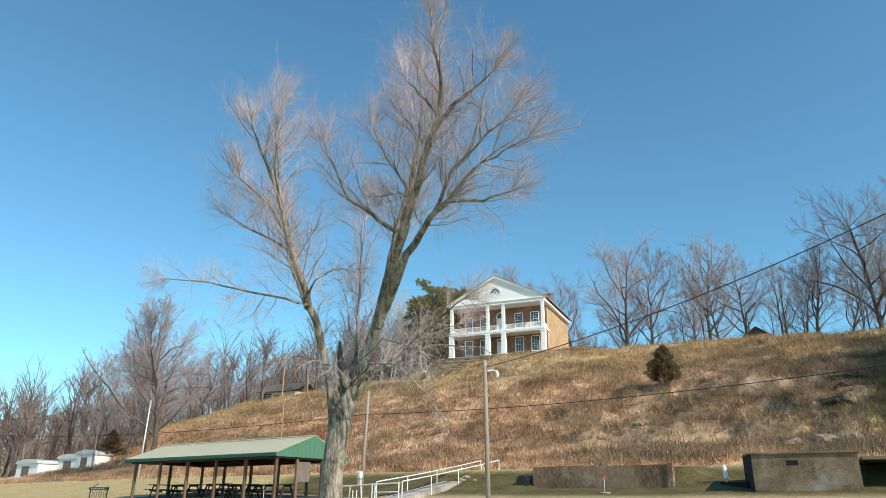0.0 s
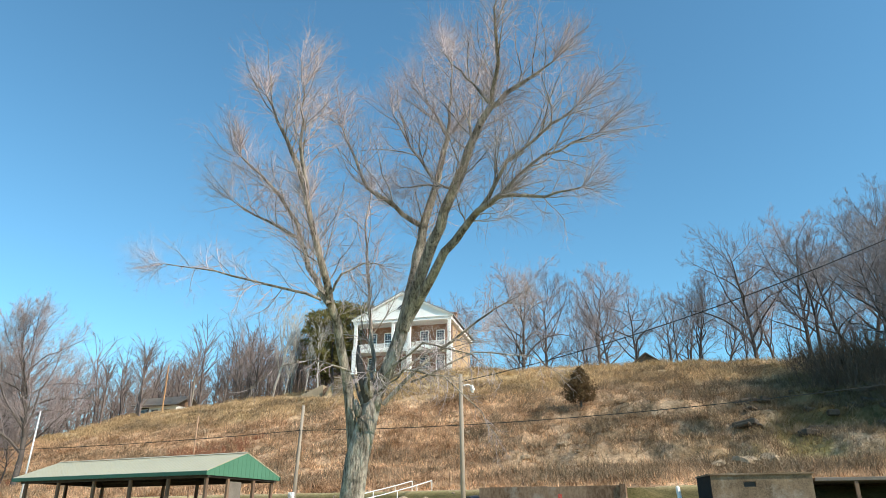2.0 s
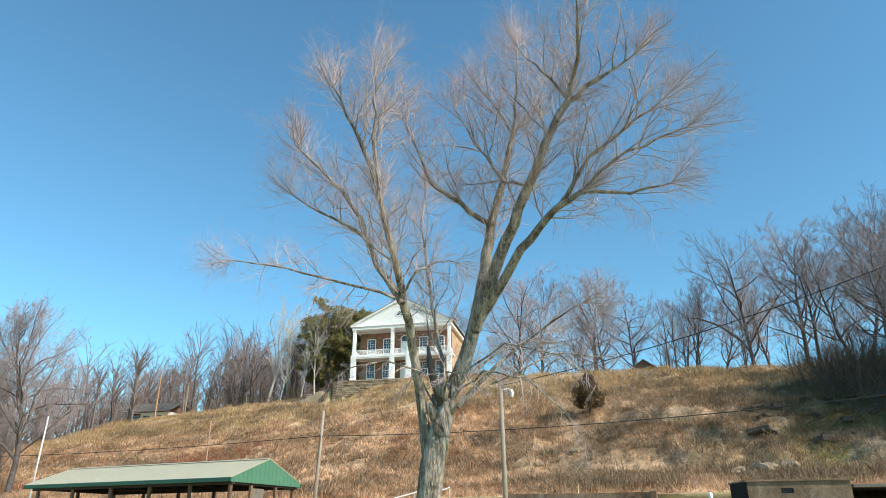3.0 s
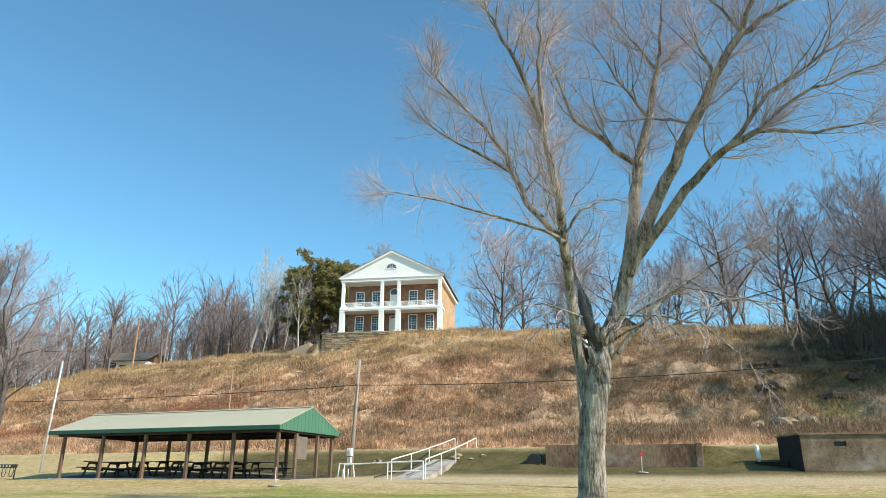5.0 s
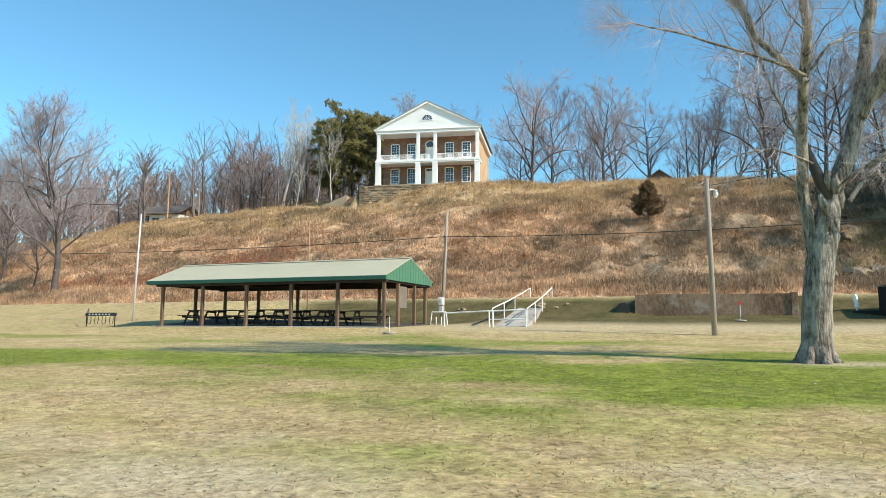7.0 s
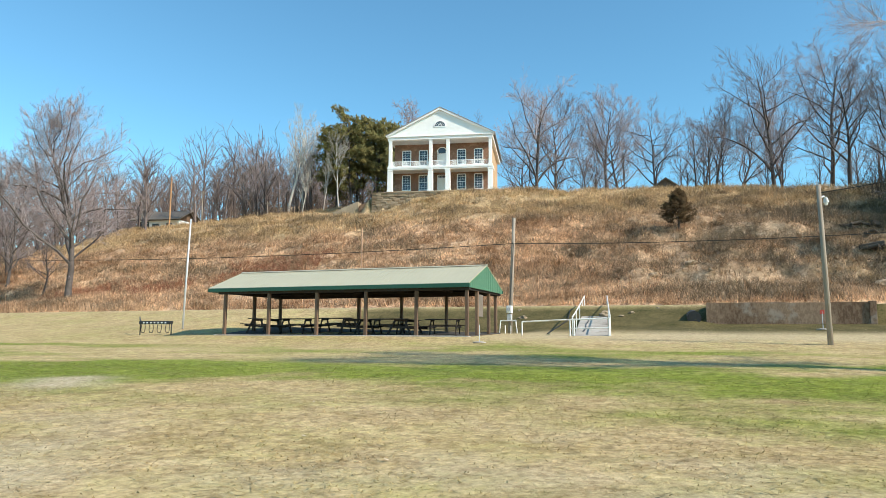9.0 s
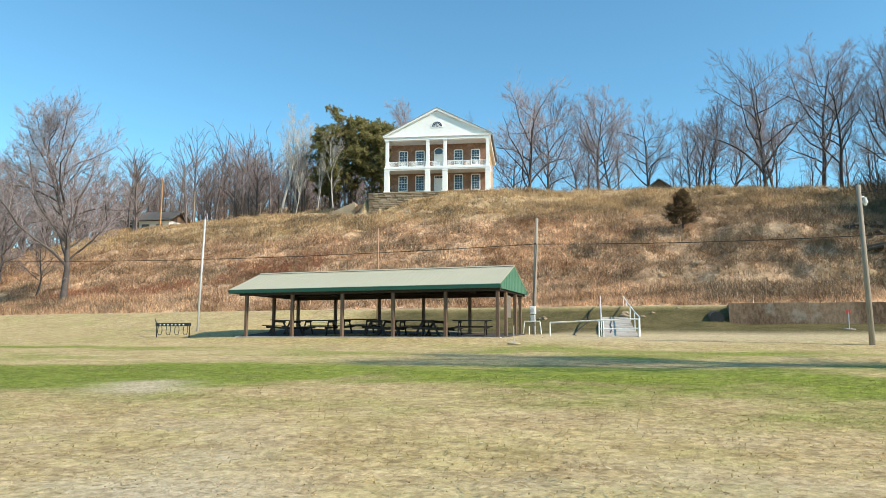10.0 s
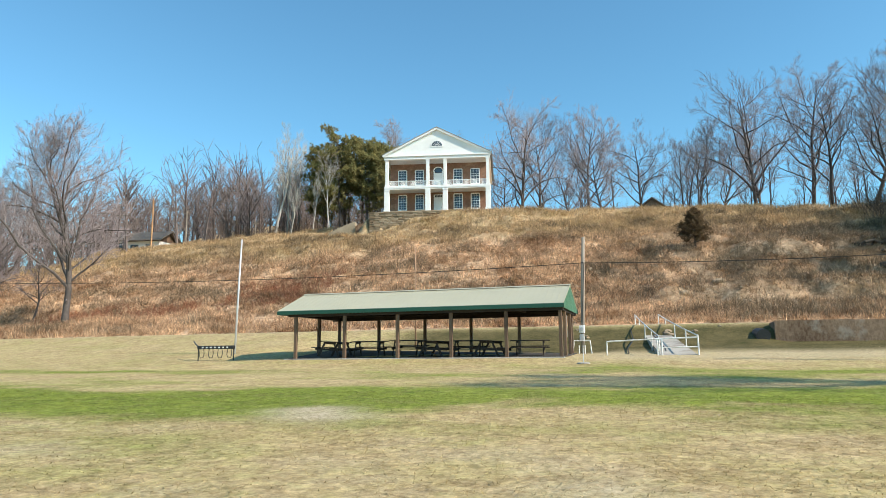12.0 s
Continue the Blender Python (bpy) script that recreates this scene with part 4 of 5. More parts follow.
class Maple:
    """The big forked tree on the lawn, limb by limb."""

    def __init__(self):
        self.rng = rng = random.Random(11)
        self.tree = thing("maple_tree", pose(0, 0, 0), "large bare forked maple with grey bark and reddish winter buds", "tree")
        self.fine, self.buds = Shape(), Shape()
        bole = Shape()
        base = Vector((-15.4, 14.75, -0.75))
        bole.tube([base, base + Vector((0, 0, 0.18)), base + Vector((0.02, 0, 0.5)), (-15.35, 14.7, 0.6), (-15.25, 14.68, 1.4), (-15.08, 14.75, 2.2), (-14.97, 14.88, 2.85)], [0.42, 0.34, 0.30, 0.28, 0.275, 0.24, 0.205], 20)
        for i in range(8):
            a = i * 0.785 + 0.3
            o = Vector((math.cos(a), math.sin(a), 0))
            bole.tube([base + o * 0.62 + Vector((0, 0, -0.06)), base + o * 0.36 + Vector((0, 0, 0.12)), base + o * 0.24 + Vector((0, 0, 0.42))], [0.05, 0.10, 0.08], 8)
        for i in range(12):
            q = Vector((-15.0 + rng.uniform(-0.2, 0.2), 14.7 + rng.uniform(-0.25, 0.1), 2.6 + rng.uniform(-0.8, 0.6)))
            bole.tube([q - Vector((0, 0, 0.2)), q, q + Vector((rng.uniform(-0.1, 0.1), 0, 0.22))], [0.05, 0.10, 0.04], 8)
        part("trunk", bole, BARK, self.tree, smooth=True)
        stub = Shape().tube([(-15.02, 14.75, 2.7), (-15.22, 14.72, 3.3), (-15.36, 14.75, 3.75), (-15.42, 14.77, 4.15)], [0.13, 0.11, 0.085, 0.03], 8)
        part("broken_stub", stub, FAR_BARK, self.tree, "dark broken stub of a lost limb", smooth=True)

    def limb(self, girth, *pts, kind="high", bare=0.12, taper=0.72):
        """A limb through the given places; kind says how its twigs hang."""
        rng, line = self.rng, []
        pts = [Vector(p) for p in pts]
        for a, b in zip(pts, pts[1:]):
            for j in range(3):
                line.append(a.lerp(b, j / 3) + Vector((rng.gauss(0, 0.025), rng.gauss(0, 0.025), rng.gauss(0, 0.02))))
        line.append(pts[-1])
        m = len(line) - 1
        rads = [girth * (1 - taper * (i / m) ** 1.1) for i in range(m + 1)]
        wood = Shape().tube(line, rads, 9, False)
        size = sum((b - a).length for a, b in zip(line, line[1:]))
        drop, low = kind == "drop", kind != "high"
        twigs(rng, wood, self.fine, line, rads, int(size * 5.6 * (1 - bare * 0.5)), 0.8 if drop else 1.2 if low else 1.85, 1.25, -0.35 if drop else -0.06 if low else 0.16, 1 if drop else 2, None if drop else self.buds, bare)
        end = (line[-1] - line[-2]).normalized()
        for i in range(0 if drop else 6):
            tip = wander(rng, line[-1], side_way(rng, end, 0.6) + Vector((0, 0, -0.1 if low else 0.2)), rng.uniform(0.5, 0.9) if low else rng.uniform(0.8, 1.5), 4, 0.14, 0.06)
            rr = [min(0.016, rads[-1] * 0.7) * (1 - 0.16 * j) for j in range(5)]
            self.fine.tube(tip, rr, 3, False)
            twigs(rng, wood, self.fine, tip, rr, 13, 0.75, 1.0, 0.1, 1, self.buds, 0.05)
        part("limb", wood, BARK, self.tree, smooth=True)

    def finish(self):
        tagged(part("crown", self.fine, TWIG, self.tree, "fine bare twigs"), kind="stuff")
        tagged(part("winter_bud", self.buds, BUD, self.tree, "dark red winter buds"), kind="stuff")


maple = Maple()
# the pale stem that leaves the trunk low, and its forks
maple.limb(0.135, (-15.33, 14.7, 1.2), (-15.53, 14.62, 2.88), (-15.5, 13.9, 4.54), (-15.46, 13.05, 5.7), (-15.58, 12.55, 7.05), bare=0.5, taper=0.5)
maple.limb(0.065, (-15.58, 12.55, 7.05), (-15.95, 12.25, 8.4), (-16.3, 12.05, 9.3), (-16.6, 11.9, 10.0))
maple.limb(0.055, (-15.58, 12.55, 7.05), (-15.55, 12.1, 8.2), (-15.45, 11.9, 9.0), (-15.4, 11.8, 9.9))
maple.limb(0.085, (-15.48, 13.5, 4.85), (-16.3, 13.75, 6.0), (-16.8, 13.7, 7.3), (-17.6, 13.5, 8.5), (-18.2, 12.9, 9.2))
maple.limb(0.05, (-16.6, 13.7, 6.8), (-17.4, 13.3, 7.3), (-18.3, 12.9, 7.9))
maple.limb(0.035, (-15.47, 13.2, 4.9), (-16.49, 12.4, 5.2), (-17.6, 11.9, 5.5), (-18.5, 11.2, 5.6), kind="low")
maple.limb(0.035, (-15.47, 13.4, 5.0), (-15.05, 13.35, 5.5), (-14.6, 13.5, 5.75), (-14.2, 13.6, 5.7), kind="low")
maple.limb(0.06, (-15.05, 14.9, 3.02), (-15.49, 15.6, 4.42), (-16.01, 16.1, 6.13), (-16.54, 16.6, 8.2), (-16.57, 16.9, 9.4))
# the upright limb and its forks
maple.limb(0.19, (-14.98, 14.9, 2.81), (-14.56, 15.0, 3.78), (-14.2, 15.15, 5.2), (-14.03, 15.25, 6.5), (-13.9, 15.29, 7.4), (-13.5, 15.33, 8.6), (-13.2, 15.34, 9.84), bare=0.5, taper=0.62)
maple.limb(0.055, (-13.2, 15.34, 9.84), (-13.0, 15.1, 11.0), (-12.9, 14.95, 11.9))
maple.limb(0.05, (-13.2, 15.34, 9.84), (-13.7, 15.5, 10.8), (-14.15, 15.6, 11.6))
maple.limb(0.045, (-13.55, 15.3, 8.5), (-14.2, 15.1, 9.6), (-14.7, 14.9, 10.7))
maple.limb(0.075, (-13.93, 15.29, 7.25), (-14.6, 14.95, 7.85), (-15.25, 14.6, 8.4), (-15.5, 14.25, 9.2), (-15.7, 13.95, 10.0))
# the thick leaning limb with the bare grey spike
maple.limb(0.165, (-14.35, 15.05, 4.5), (-13.5, 14.72, 6.1), (-12.85, 14.42, 7.15), (-12.0, 14.04, 8.5), (-11.38, 13.84, 9.36), bare=0.45, taper=0.5)
maple.limb(0.075, (-11.38, 13.84, 9.36), (-10.7, 13.85, 9.75), (-9.79, 13.86, 10.19), bare=0.3)
maple.limb(0.06, (-11.38, 13.84, 9.36), (-10.95, 13.3, 10.15), (-10.75, 12.7, 10.7), (-10.6, 12.4, 11.2))
maple.limb(0.04, (-11.4, 13.8, 9.5), (-11.9, 13.6, 10.2), (-12.4, 13.5, 11.0))
maple.limb(0.04, (-12.6, 14.3, 7.6), (-13.0, 14.6, 7.95), (-13.7, 14.75, 8.2), (-14.4, 14.9, 8.35), kind="low")
maple.limb(0.045, (-12.0, 14.04, 8.5), (-12.2, 14.5, 9.6), (-12.3, 14.8, 10.6))
# the low limb that reaches out and bends at an elbow
maple.limb(0.125, (-14.2, 15.1, 4.7), (-12.9, 14.5, 6.1), (-12.18, 14.34, 6.78), (-11.29, 14.08, 7.1), bare=0.55, taper=0.5)
maple.limb(0.05, (-11.29, 14.08, 7.1), (-10.2, 14.1, 6.85), (-9.4, 14.0, 6.85), kind="low")
maple.limb(0.055, (-12.0, 14.3, 6.85), (-11.0, 13.9, 7.85), (-9.9, 13.88, 8.5), (-9.3, 13.87, 8.85))
maple.limb(0.045, (-11.29, 14.08, 7.1), (-10.5, 14.0, 7.7), (-9.5, 14.0, 8.0), (-8.9, 14.0, 8.1))
# low boughs and hanging shoots round the fork
maple.limb(0.055, (-14.64, 14.8, 2.72), (-14.1, 15.2, 3.4), (-13.6, 15.55, 3.95), (-12.6, 15.65, 4.65), (-11.8, 15.6, 5.0), kind="low")
maple.limb(0.04, (-14.9, 15.0, 3.2), (-14.2, 16.3, 4.2), (-13.2, 17.4, 4.9), kind="low")
maple.limb(0.026, (-14.9, 14.5, 2.9), (-14.4, 13.6, 3.2), (-13.7, 12.9, 3.0), (-13.1, 12.5, 2.4), kind="drop")
maple.limb(0.026, (-14.5, 14.4, 3.2), (-13.2, 14.0, 3.8), (-12.0, 13.8, 3.4), (-11.2, 13.6, 2.7), kind="drop")
maple.limb(0.024, (-13.6, 14.2, 3.0), (-12.4, 14.9, 3.7), (-11.2, 15.4, 3.6), (-10.4, 15.6, 3.0), kind="drop")
maple.limb(0.026, (-14.7, 14.6, 2.9), (-13.8, 14.3, 3.3), (-12.9, 14.4, 3.1), (-12.1, 14.6, 2.3), (-11.7, 14.7, 1.6), kind="drop")
maple.limb(0.026, (-15.2, 14.6, 2.8), (-16.0, 15.5, 3.6), (-16.6, 16.2, 3.7), (-17.2, 16.8, 3.4), kind="drop")
maple.limb(0.024, (-15.3, 14.4, 3.4), (-16.1, 13.9, 3.7), (-16.9, 13.5, 3.5), (-17.5, 13.2, 2.9), kind="drop")
maple.finish()


def bare_tree(seed, name, label, bark, fine_mat, spread, fork, dense, fuzz):
    """A bare winter tree 20 m high with a rounded, twiggy crown."""
    rng = random.Random(seed)
    t = thing(name, pose(0, 0, -50), label, "tree", "bare trees on the hill")
    wood, fine = Shape(), Shape()
    trunk = wander(rng, Vector((0, 0, -0.6)), Vector((rng.gauss(0, 0.06), rng.gauss(0, 0.06), 1)), 14.5, 9, 0.09, 0.1)
    rads = [0.27 * (1 - 0.85 * i / 9) + (0.08 if i == 0 else 0) for i in range(10)]
    bole = Shape().tube(trunk, rads, 8, False)
    mid, wide = Vector((trunk[6].x, trunk[6].y, 10.5)), 5.6 * spread + 1.4

    def room(p, d):
        """How far a branch may run from p along d before it leaves the crown's dome."""
        d = d.normalized()
        s, k = 0.4, 0
        while k < 30:
            q = p + d * s - mid
            if (q.x / wide) ** 2 + (q.y / wide) ** 2 + (q.z / 7.6) ** 2 > 1:
                break
            s += 0.4
            k += 1
        return s

    turn = rng.uniform(0, 6.28)
    for i in range(dense):
        f = fork + (0.97 - fork) * (i + rng.random()) / dense
        k = min(int(f * 9), 8)
        p = trunk[k].lerp(trunk[k + 1], f * 9 - k)
        turn += 2.4 + rng.uniform(-0.4, 0.4)
        d = Vector((math.cos(turn), math.sin(turn), rng.uniform(0.4, 1.05) / spread))
        ln = room(p, d + Vector((0, 0, 0.25))) * rng.uniform(0.72, 0.98)
        line = wander(rng, p, d, ln, 7, 0.17, 0.05)
        r0 = min(rads[k] * 0.62, 0.016 * ln)
        rr = [r0 * (1 - 0.125 * j) for j in range(8)]
        wood.tube(line, rr, 5, False)
        for j in range(fuzz):
            f2 = 0.16 + 0.84 * (j + rng.random()) / fuzz
            k2 = min(int(f2 * 7), 6)
            q = line[k2].lerp(line[k2 + 1], f2 * 7 - k2)
            way = side_way(rng, (line[k2 + 1] - line[k2]).normalized(), 1.1) + Vector((0, 0, 0.22))
            l2 = min(ln * rng.uniform(0.22, 0.42), room(q, way)) * (1.15 - 0.4 * f2)
            b2 = wander(rng, q, way, l2, 3, 0.2, 0.08)
            r2 = min(rr[k2] * 0.5, 0.034)
            fine.tube(b2, [r2, r2 * 0.72, r2 * 0.48, r2 * 0.3], 3, False)
            for m in range(11):
                f3 = 0.15 + 0.85 * (m + rng.random()) / 11
                k3 = min(int(f3 * 3), 2)
                c = b2[k3].lerp(b2[k3 + 1], f3 * 3 - k3)
                w3 = (side_way(rng, (b2[k3 + 1] - b2[k3]).normalized(), 0.8) + Vector((0, 0, 0.25))).normalized()
                l3 = l2 * rng.uniform(0.3, 0.6)
                fine.tube([c, c + w3 * l3], [0.011, 0.006], 3, False)
                for _ in range(2):
                    g = c + w3 * l3 * rng.uniform(0.25, 0.9)
                    fine.tube([g, g + side_way(rng, w3, 0.8) * l3 * rng.uniform(0.35, 0.6)], [0.008, 0.0045], 3, False)
    part("trunk", bole, bark, t, smooth=True)
    tagged(part("bough", wood, bark, t), kind="stuff")
    tagged(part("crown", fine, fine_mat, t), kind="stuff")
    return t


OAKS = [bare_tree(21, "hill_tree", "bare broad-crowned tree on the hilltop", FAR_BARK, FAR_TWIG, 0.95, 0.22, 17, 10),
        bare_tree(22, "hill_tree", "bare broad-crowned tree on the hilltop", FAR_BARK, FAR_TWIG, 0.8, 0.3, 16, 10),
        bare_tree(23, "hill_tree", "tall bare tree on the hilltop", FAR_BARK, FAR_TWIG, 0.6, 0.36, 15, 10),
        bare_tree(24, "hill_tree", "bare tree with several rising limbs", FAR_BARK, FAR_TWIG, 0.75, 0.16, 18, 10)]
WIDE = bare_tree(28, "field_tree", "large bare tree with many rising limbs", FAR_BARK, FAR_TWIG, 0.72, 0.1, 30, 15)
SYCAMORE = bare_tree(25, "sycamore_tree", "pale-barked bare sycamore on the ridge", PALE_BARK, PALE_BARK, 0.5, 0.35, 11, 6)
THIN = bare_tree(26, "young_tree", "slender young bare tree", FAR_BARK, FAR_TWIG, 0.55, 0.3, 8, 7)


def plant(kind, x, y, top=None, height=None, turn=0, wide=1.0):
    z = land_at(x, y)
    s = (height or top - z) / 17.8
    return copy_thing(kind, pose(x, y, z - 0.05, 0, 0, turn) @ Matrix.Diagonal((s * wide, s * wide, s, 1)))


# hilltop row, with the height of each tree's top
for i, (x, y, top) in enumerate((
        (-119.6, 128, 45.7), (-118.2, 135, 42), (-134.5, 140, 42.5), (-83.7, 150, 60), (-75.4, 165, 58),
        (-53.7, 139, 57), (-50.5, 145, 57.3), (-41.1, 155, 61.2), (-35.3, 150, 52.1), (-28.9, 135, 46.4), (-21.1, 140, 44.9),
        (-18.4, 138, 47.9), (-13.1, 142, 46.4), (-7.5, 136, 56.5), (0.4, 130, 52.8), (1.9, 122, 46.3), (7.8, 125, 50.1),
        (-62, 160, 52), (-45, 170, 54), (-4, 150, 50), (15, 118, 50), (22, 105, 45))):
    plant(OAKS[(i * 3 + 1) % 4], x, y, top, turn=i * 67, wide=0.95)
# sunny-slope trees, mostly unseen, added to cast shade on the rocky hill
for i, (x, y, h) in enumerate(((6, 84, 18), (9, 66, 17), (15, 92, 19), (3, 94, 17), (10, 60, 15), (5, 72, 15), (8, 102, 19), (11, 63, 17), (13, 67, 18), (8, 69, 16), (12, 72, 18), (15, 64, 18), (9, 76, 16), (14, 76, 18), (10, 57, 12), (16, 70, 19), (12, 59, 14), (7, 63, 13), (14, 61, 16), (11, 80, 17), (17, 67, 19), (8, 73, 15))):
    plant(OAKS[i % 4], x, y, height=h, turn=i * 51, wide=1.05)
for x, y, top in ((-94.5, 108, 46.5), (-93.6, 112, 45.5), (-98, 118, 44)):
    plant(SYCAMORE, x, y, top, turn=x * 31, wide=0.8)
# flank of the hill towards the valley
plant(WIDE, -89.0, 56, 29.0, turn=140, wide=1.0)
# slim pale stems before the pines
for x, y, top in ((-82.6, 106.5, 40.5), (-86.5, 107.5, 35), (-90.2, 106, 33)):
    plant(SYCAMORE, x, y, top, turn=x * 17, wide=0.55)
for i, (x, y, h) in enumerate(((-98, 60, 9), (-112, 66, 17), (-120, 72, 20), (-128, 78, 21), (-136, 76, 20), (-124, 66, 14), (-150, 104, 22), (-142, 86, 20), (-155, 112, 22), (-150, 128, 20), (-160, 96, 20), (-170, 118, 24))):
    plant(OAKS[(i * 2 + 1) % 4], x, y, height=h, turn=i * 77)
rng = random.Random(8)
for i in range(30):
    x = rng.uniform(-108, -68)
    plant(THIN, x, rng.uniform(108, 132) + 0.1 * abs(x + 95), height=rng.uniform(9, 17), turn=rng.uniform(0, 360), wide=0.8)
for i in range(22):
    plant(THIN, rng.uniform(-48, 16), rng.uniform(112, 150), height=rng.uniform(9, 17), turn=rng.uniform(0, 360), wide=0.9)
# slender trees added to thicken the same mostly unseen shade belt
for i in range(26):
    plant(THIN, rng.uniform(5, 16), rng.uniform(57, 90), height=rng.uniform(7, 13), turn=rng.uniform(0, 360), wide=0.9)
for kind in (*OAKS, WIDE, SYCAMORE, THIN):
    for ob in (*kind.children_recursive, kind):
        bpy.data.objects.remove(ob)


def needle_tuft(rng, out, c, size, n):
    for _ in range(n):
        d = Vector((rng.gauss(0, 1), rng.gauss(0, 1), rng.gauss(0, 0.8) + 0.3)).normalized()
        o = d.orthogonal().normalized() * size * 0.12
        b = c + d * size * rng.uniform(0.0, 0.4)
        out.add([b - o, b + o, b + d * size * rng.uniform(0.7, 1.2)], [(0, 1, 2)])


def build_pine(x, y, top, seed, lean=0.0):
    rng = random.Random(seed)
    z = land_at(x, y)
    h = top - z
    t = thing("pine_tree", pose(x, y, z - 0.1), "tall olive-green pine with a bare lower trunk", "tree", "pines beside the house")
    trunk = wander(rng, Vector((0, 0, -0.3)), Vector((lean, 0, 1)), h * 0.97, 8, 0.03, 0.05)
    part("trunk", Shape().tube(trunk, [0.26 * (1 - 0.09 * i) for i in range(9)], 8, False), FAR_BARK, t, smooth=True)
    wood, leaf = Shape(), Shape()
    for i in range(54):
        f = 0.26 + 0.72 * (i + rng.random()) / 54
        k = min(int(f * 8), 7)
        p = trunk[k].lerp(trunk[k + 1], f * 8 - k)
        dome = math.sqrt(max(0.05, 1 - ((f - 0.62) / 0.42) ** 2))
        ln = h * 0.30 * dome * rng.uniform(0.6, 1.05) * (0.6 if f < 0.42 else 1)
        a = rng.uniform(0, 6.28)
        line = wander(rng, p, Vector((math.cos(a), math.sin(a), rng.uniform(0.0, 0.5))), ln, 4, 0.1, 0.03)
        wood.tube(line, [0.06, 0.05, 0.035, 0.025, 0.012], 4, False)
        for j in range(7 if f < 0.42 else 32):
            q = line[rng.randint(1, 3)].lerp(line[4], rng.random()) + Vector((rng.gauss(0, 0.5), rng.gauss(0, 0.5), rng.gauss(0.15, 0.3)))
            needle_tuft(rng, leaf, q, rng.uniform(0.32, 0.52), 20)
    part("branches", wood, FAR_BARK, t)
    part("crown", leaf, NEEDLE, t)


for k, (x, y, top) in enumerate(((-87.5, 114, 40.5), (-82.5, 111, 42.6), (-85.0, 118, 42.0), (-78.0, 113, 41.0), (-75.0, 118, 40.0), (-79.5, 121, 42.5), (-73.5, 113.5, 38.5), (-90.0, 119, 38.5))):
    build_pine(x, y, top, 60 + k)


def build_cedar(x, y, h, w, seed, label):
    rng = random.Random(seed)
    z = land_at(x, y)
    t = thing("cedar_tree", pose(x, y, z), label, "tree")
    part("trunk", Shape().tube([(0, 0, -0.3), (0.03, 0, h * 0.5), (0, 0, h * 0.95)], [0.11, 0.07, 0.02], 8), FAR_BARK, t)
    wood, leaf = Shape(), Shape()
    for i in range(130):
        f = (i + rng.random()) / 130
        zz = h * (0.14 + 0.84 * f)
        r = w / 2 * (1 - f) ** 0.75 * (0.75 + 0.25 * math.sin(min(1, f * 6) * 1.57)) * rng.uniform(0.7, 1.12)
        a = rng.uniform(0, 6.28)
        e = Vector((math.cos(a) * r, math.sin(a) * r, zz + 0.28 * r))
        p = Vector((0, 0, zz - 0.1))
        wood.tube([p, e], [0.02, 0.008], 3, False)
        for j in range(11):
            q = p.lerp(e, rng.uniform(0.35, 1.0)) + Vector((rng.gauss(0, 0.09), rng.gauss(0, 0.09), rng.gauss(0, 0.09)))
            needle_tuft(rng, leaf, q, rng.uniform(0.16, 0.3), 9)
    part("branches", wood, FAR_BARK, t)
    part("foliage", leaf, CEDAR, t)


build_cedar(-23.3, 67.3, 4.0, 4.3, 5, "small bushy brown-green cedar on the hillside")
build_cedar(-117.0, 66.0, 5.2, 5.2, 6, "dark rounded cedar at the foot of the wooded slope")


# ---- shed and cabin at the top ----
def build_cabin():
    z = land_at(-26.9, 133)
    c = thing("log_shed", pose(-26.9, 133, z, 0, 0, 6), "small dark log shed with a gable roof", "shed")
    H = 27.6 - z
    for i in range(int(H / 0.28) + 1):
        part("log", Shape().tube([(-2.8, 0, 0.14 + i * 0.28), (2.8, 0, 0.14 + i * 0.28)], 0.13, 8), WEATHERED, c)
        for s in (-1, 1):
            part("log", Shape().tube([(s * 2.65, 0.1, 0.2 + i * 0.28), (s * 2.65, 5.5, 0.2 + i * 0.28)], 0.13, 8), WEATHERED, c)
    part("gable", Shape().prism([(-2.8, 0, H + 0.1), (2.8, 0, H + 0.1), (0, 0, H + 2.2)], (0, 0.1, 0)), WEATHERED, c)
    for s in (-1, 1):
        part("roof_slope", Shape().prism([(s * 3.4, -0.9, H - 0.15), (s * 3.4, -0.9, H + 0.0), (0, -0.9, H + 2.5), (0, -0.9, H + 2.3)][::s], (0, 6.9, 0)), WEATHERED, c)


build_cabin()


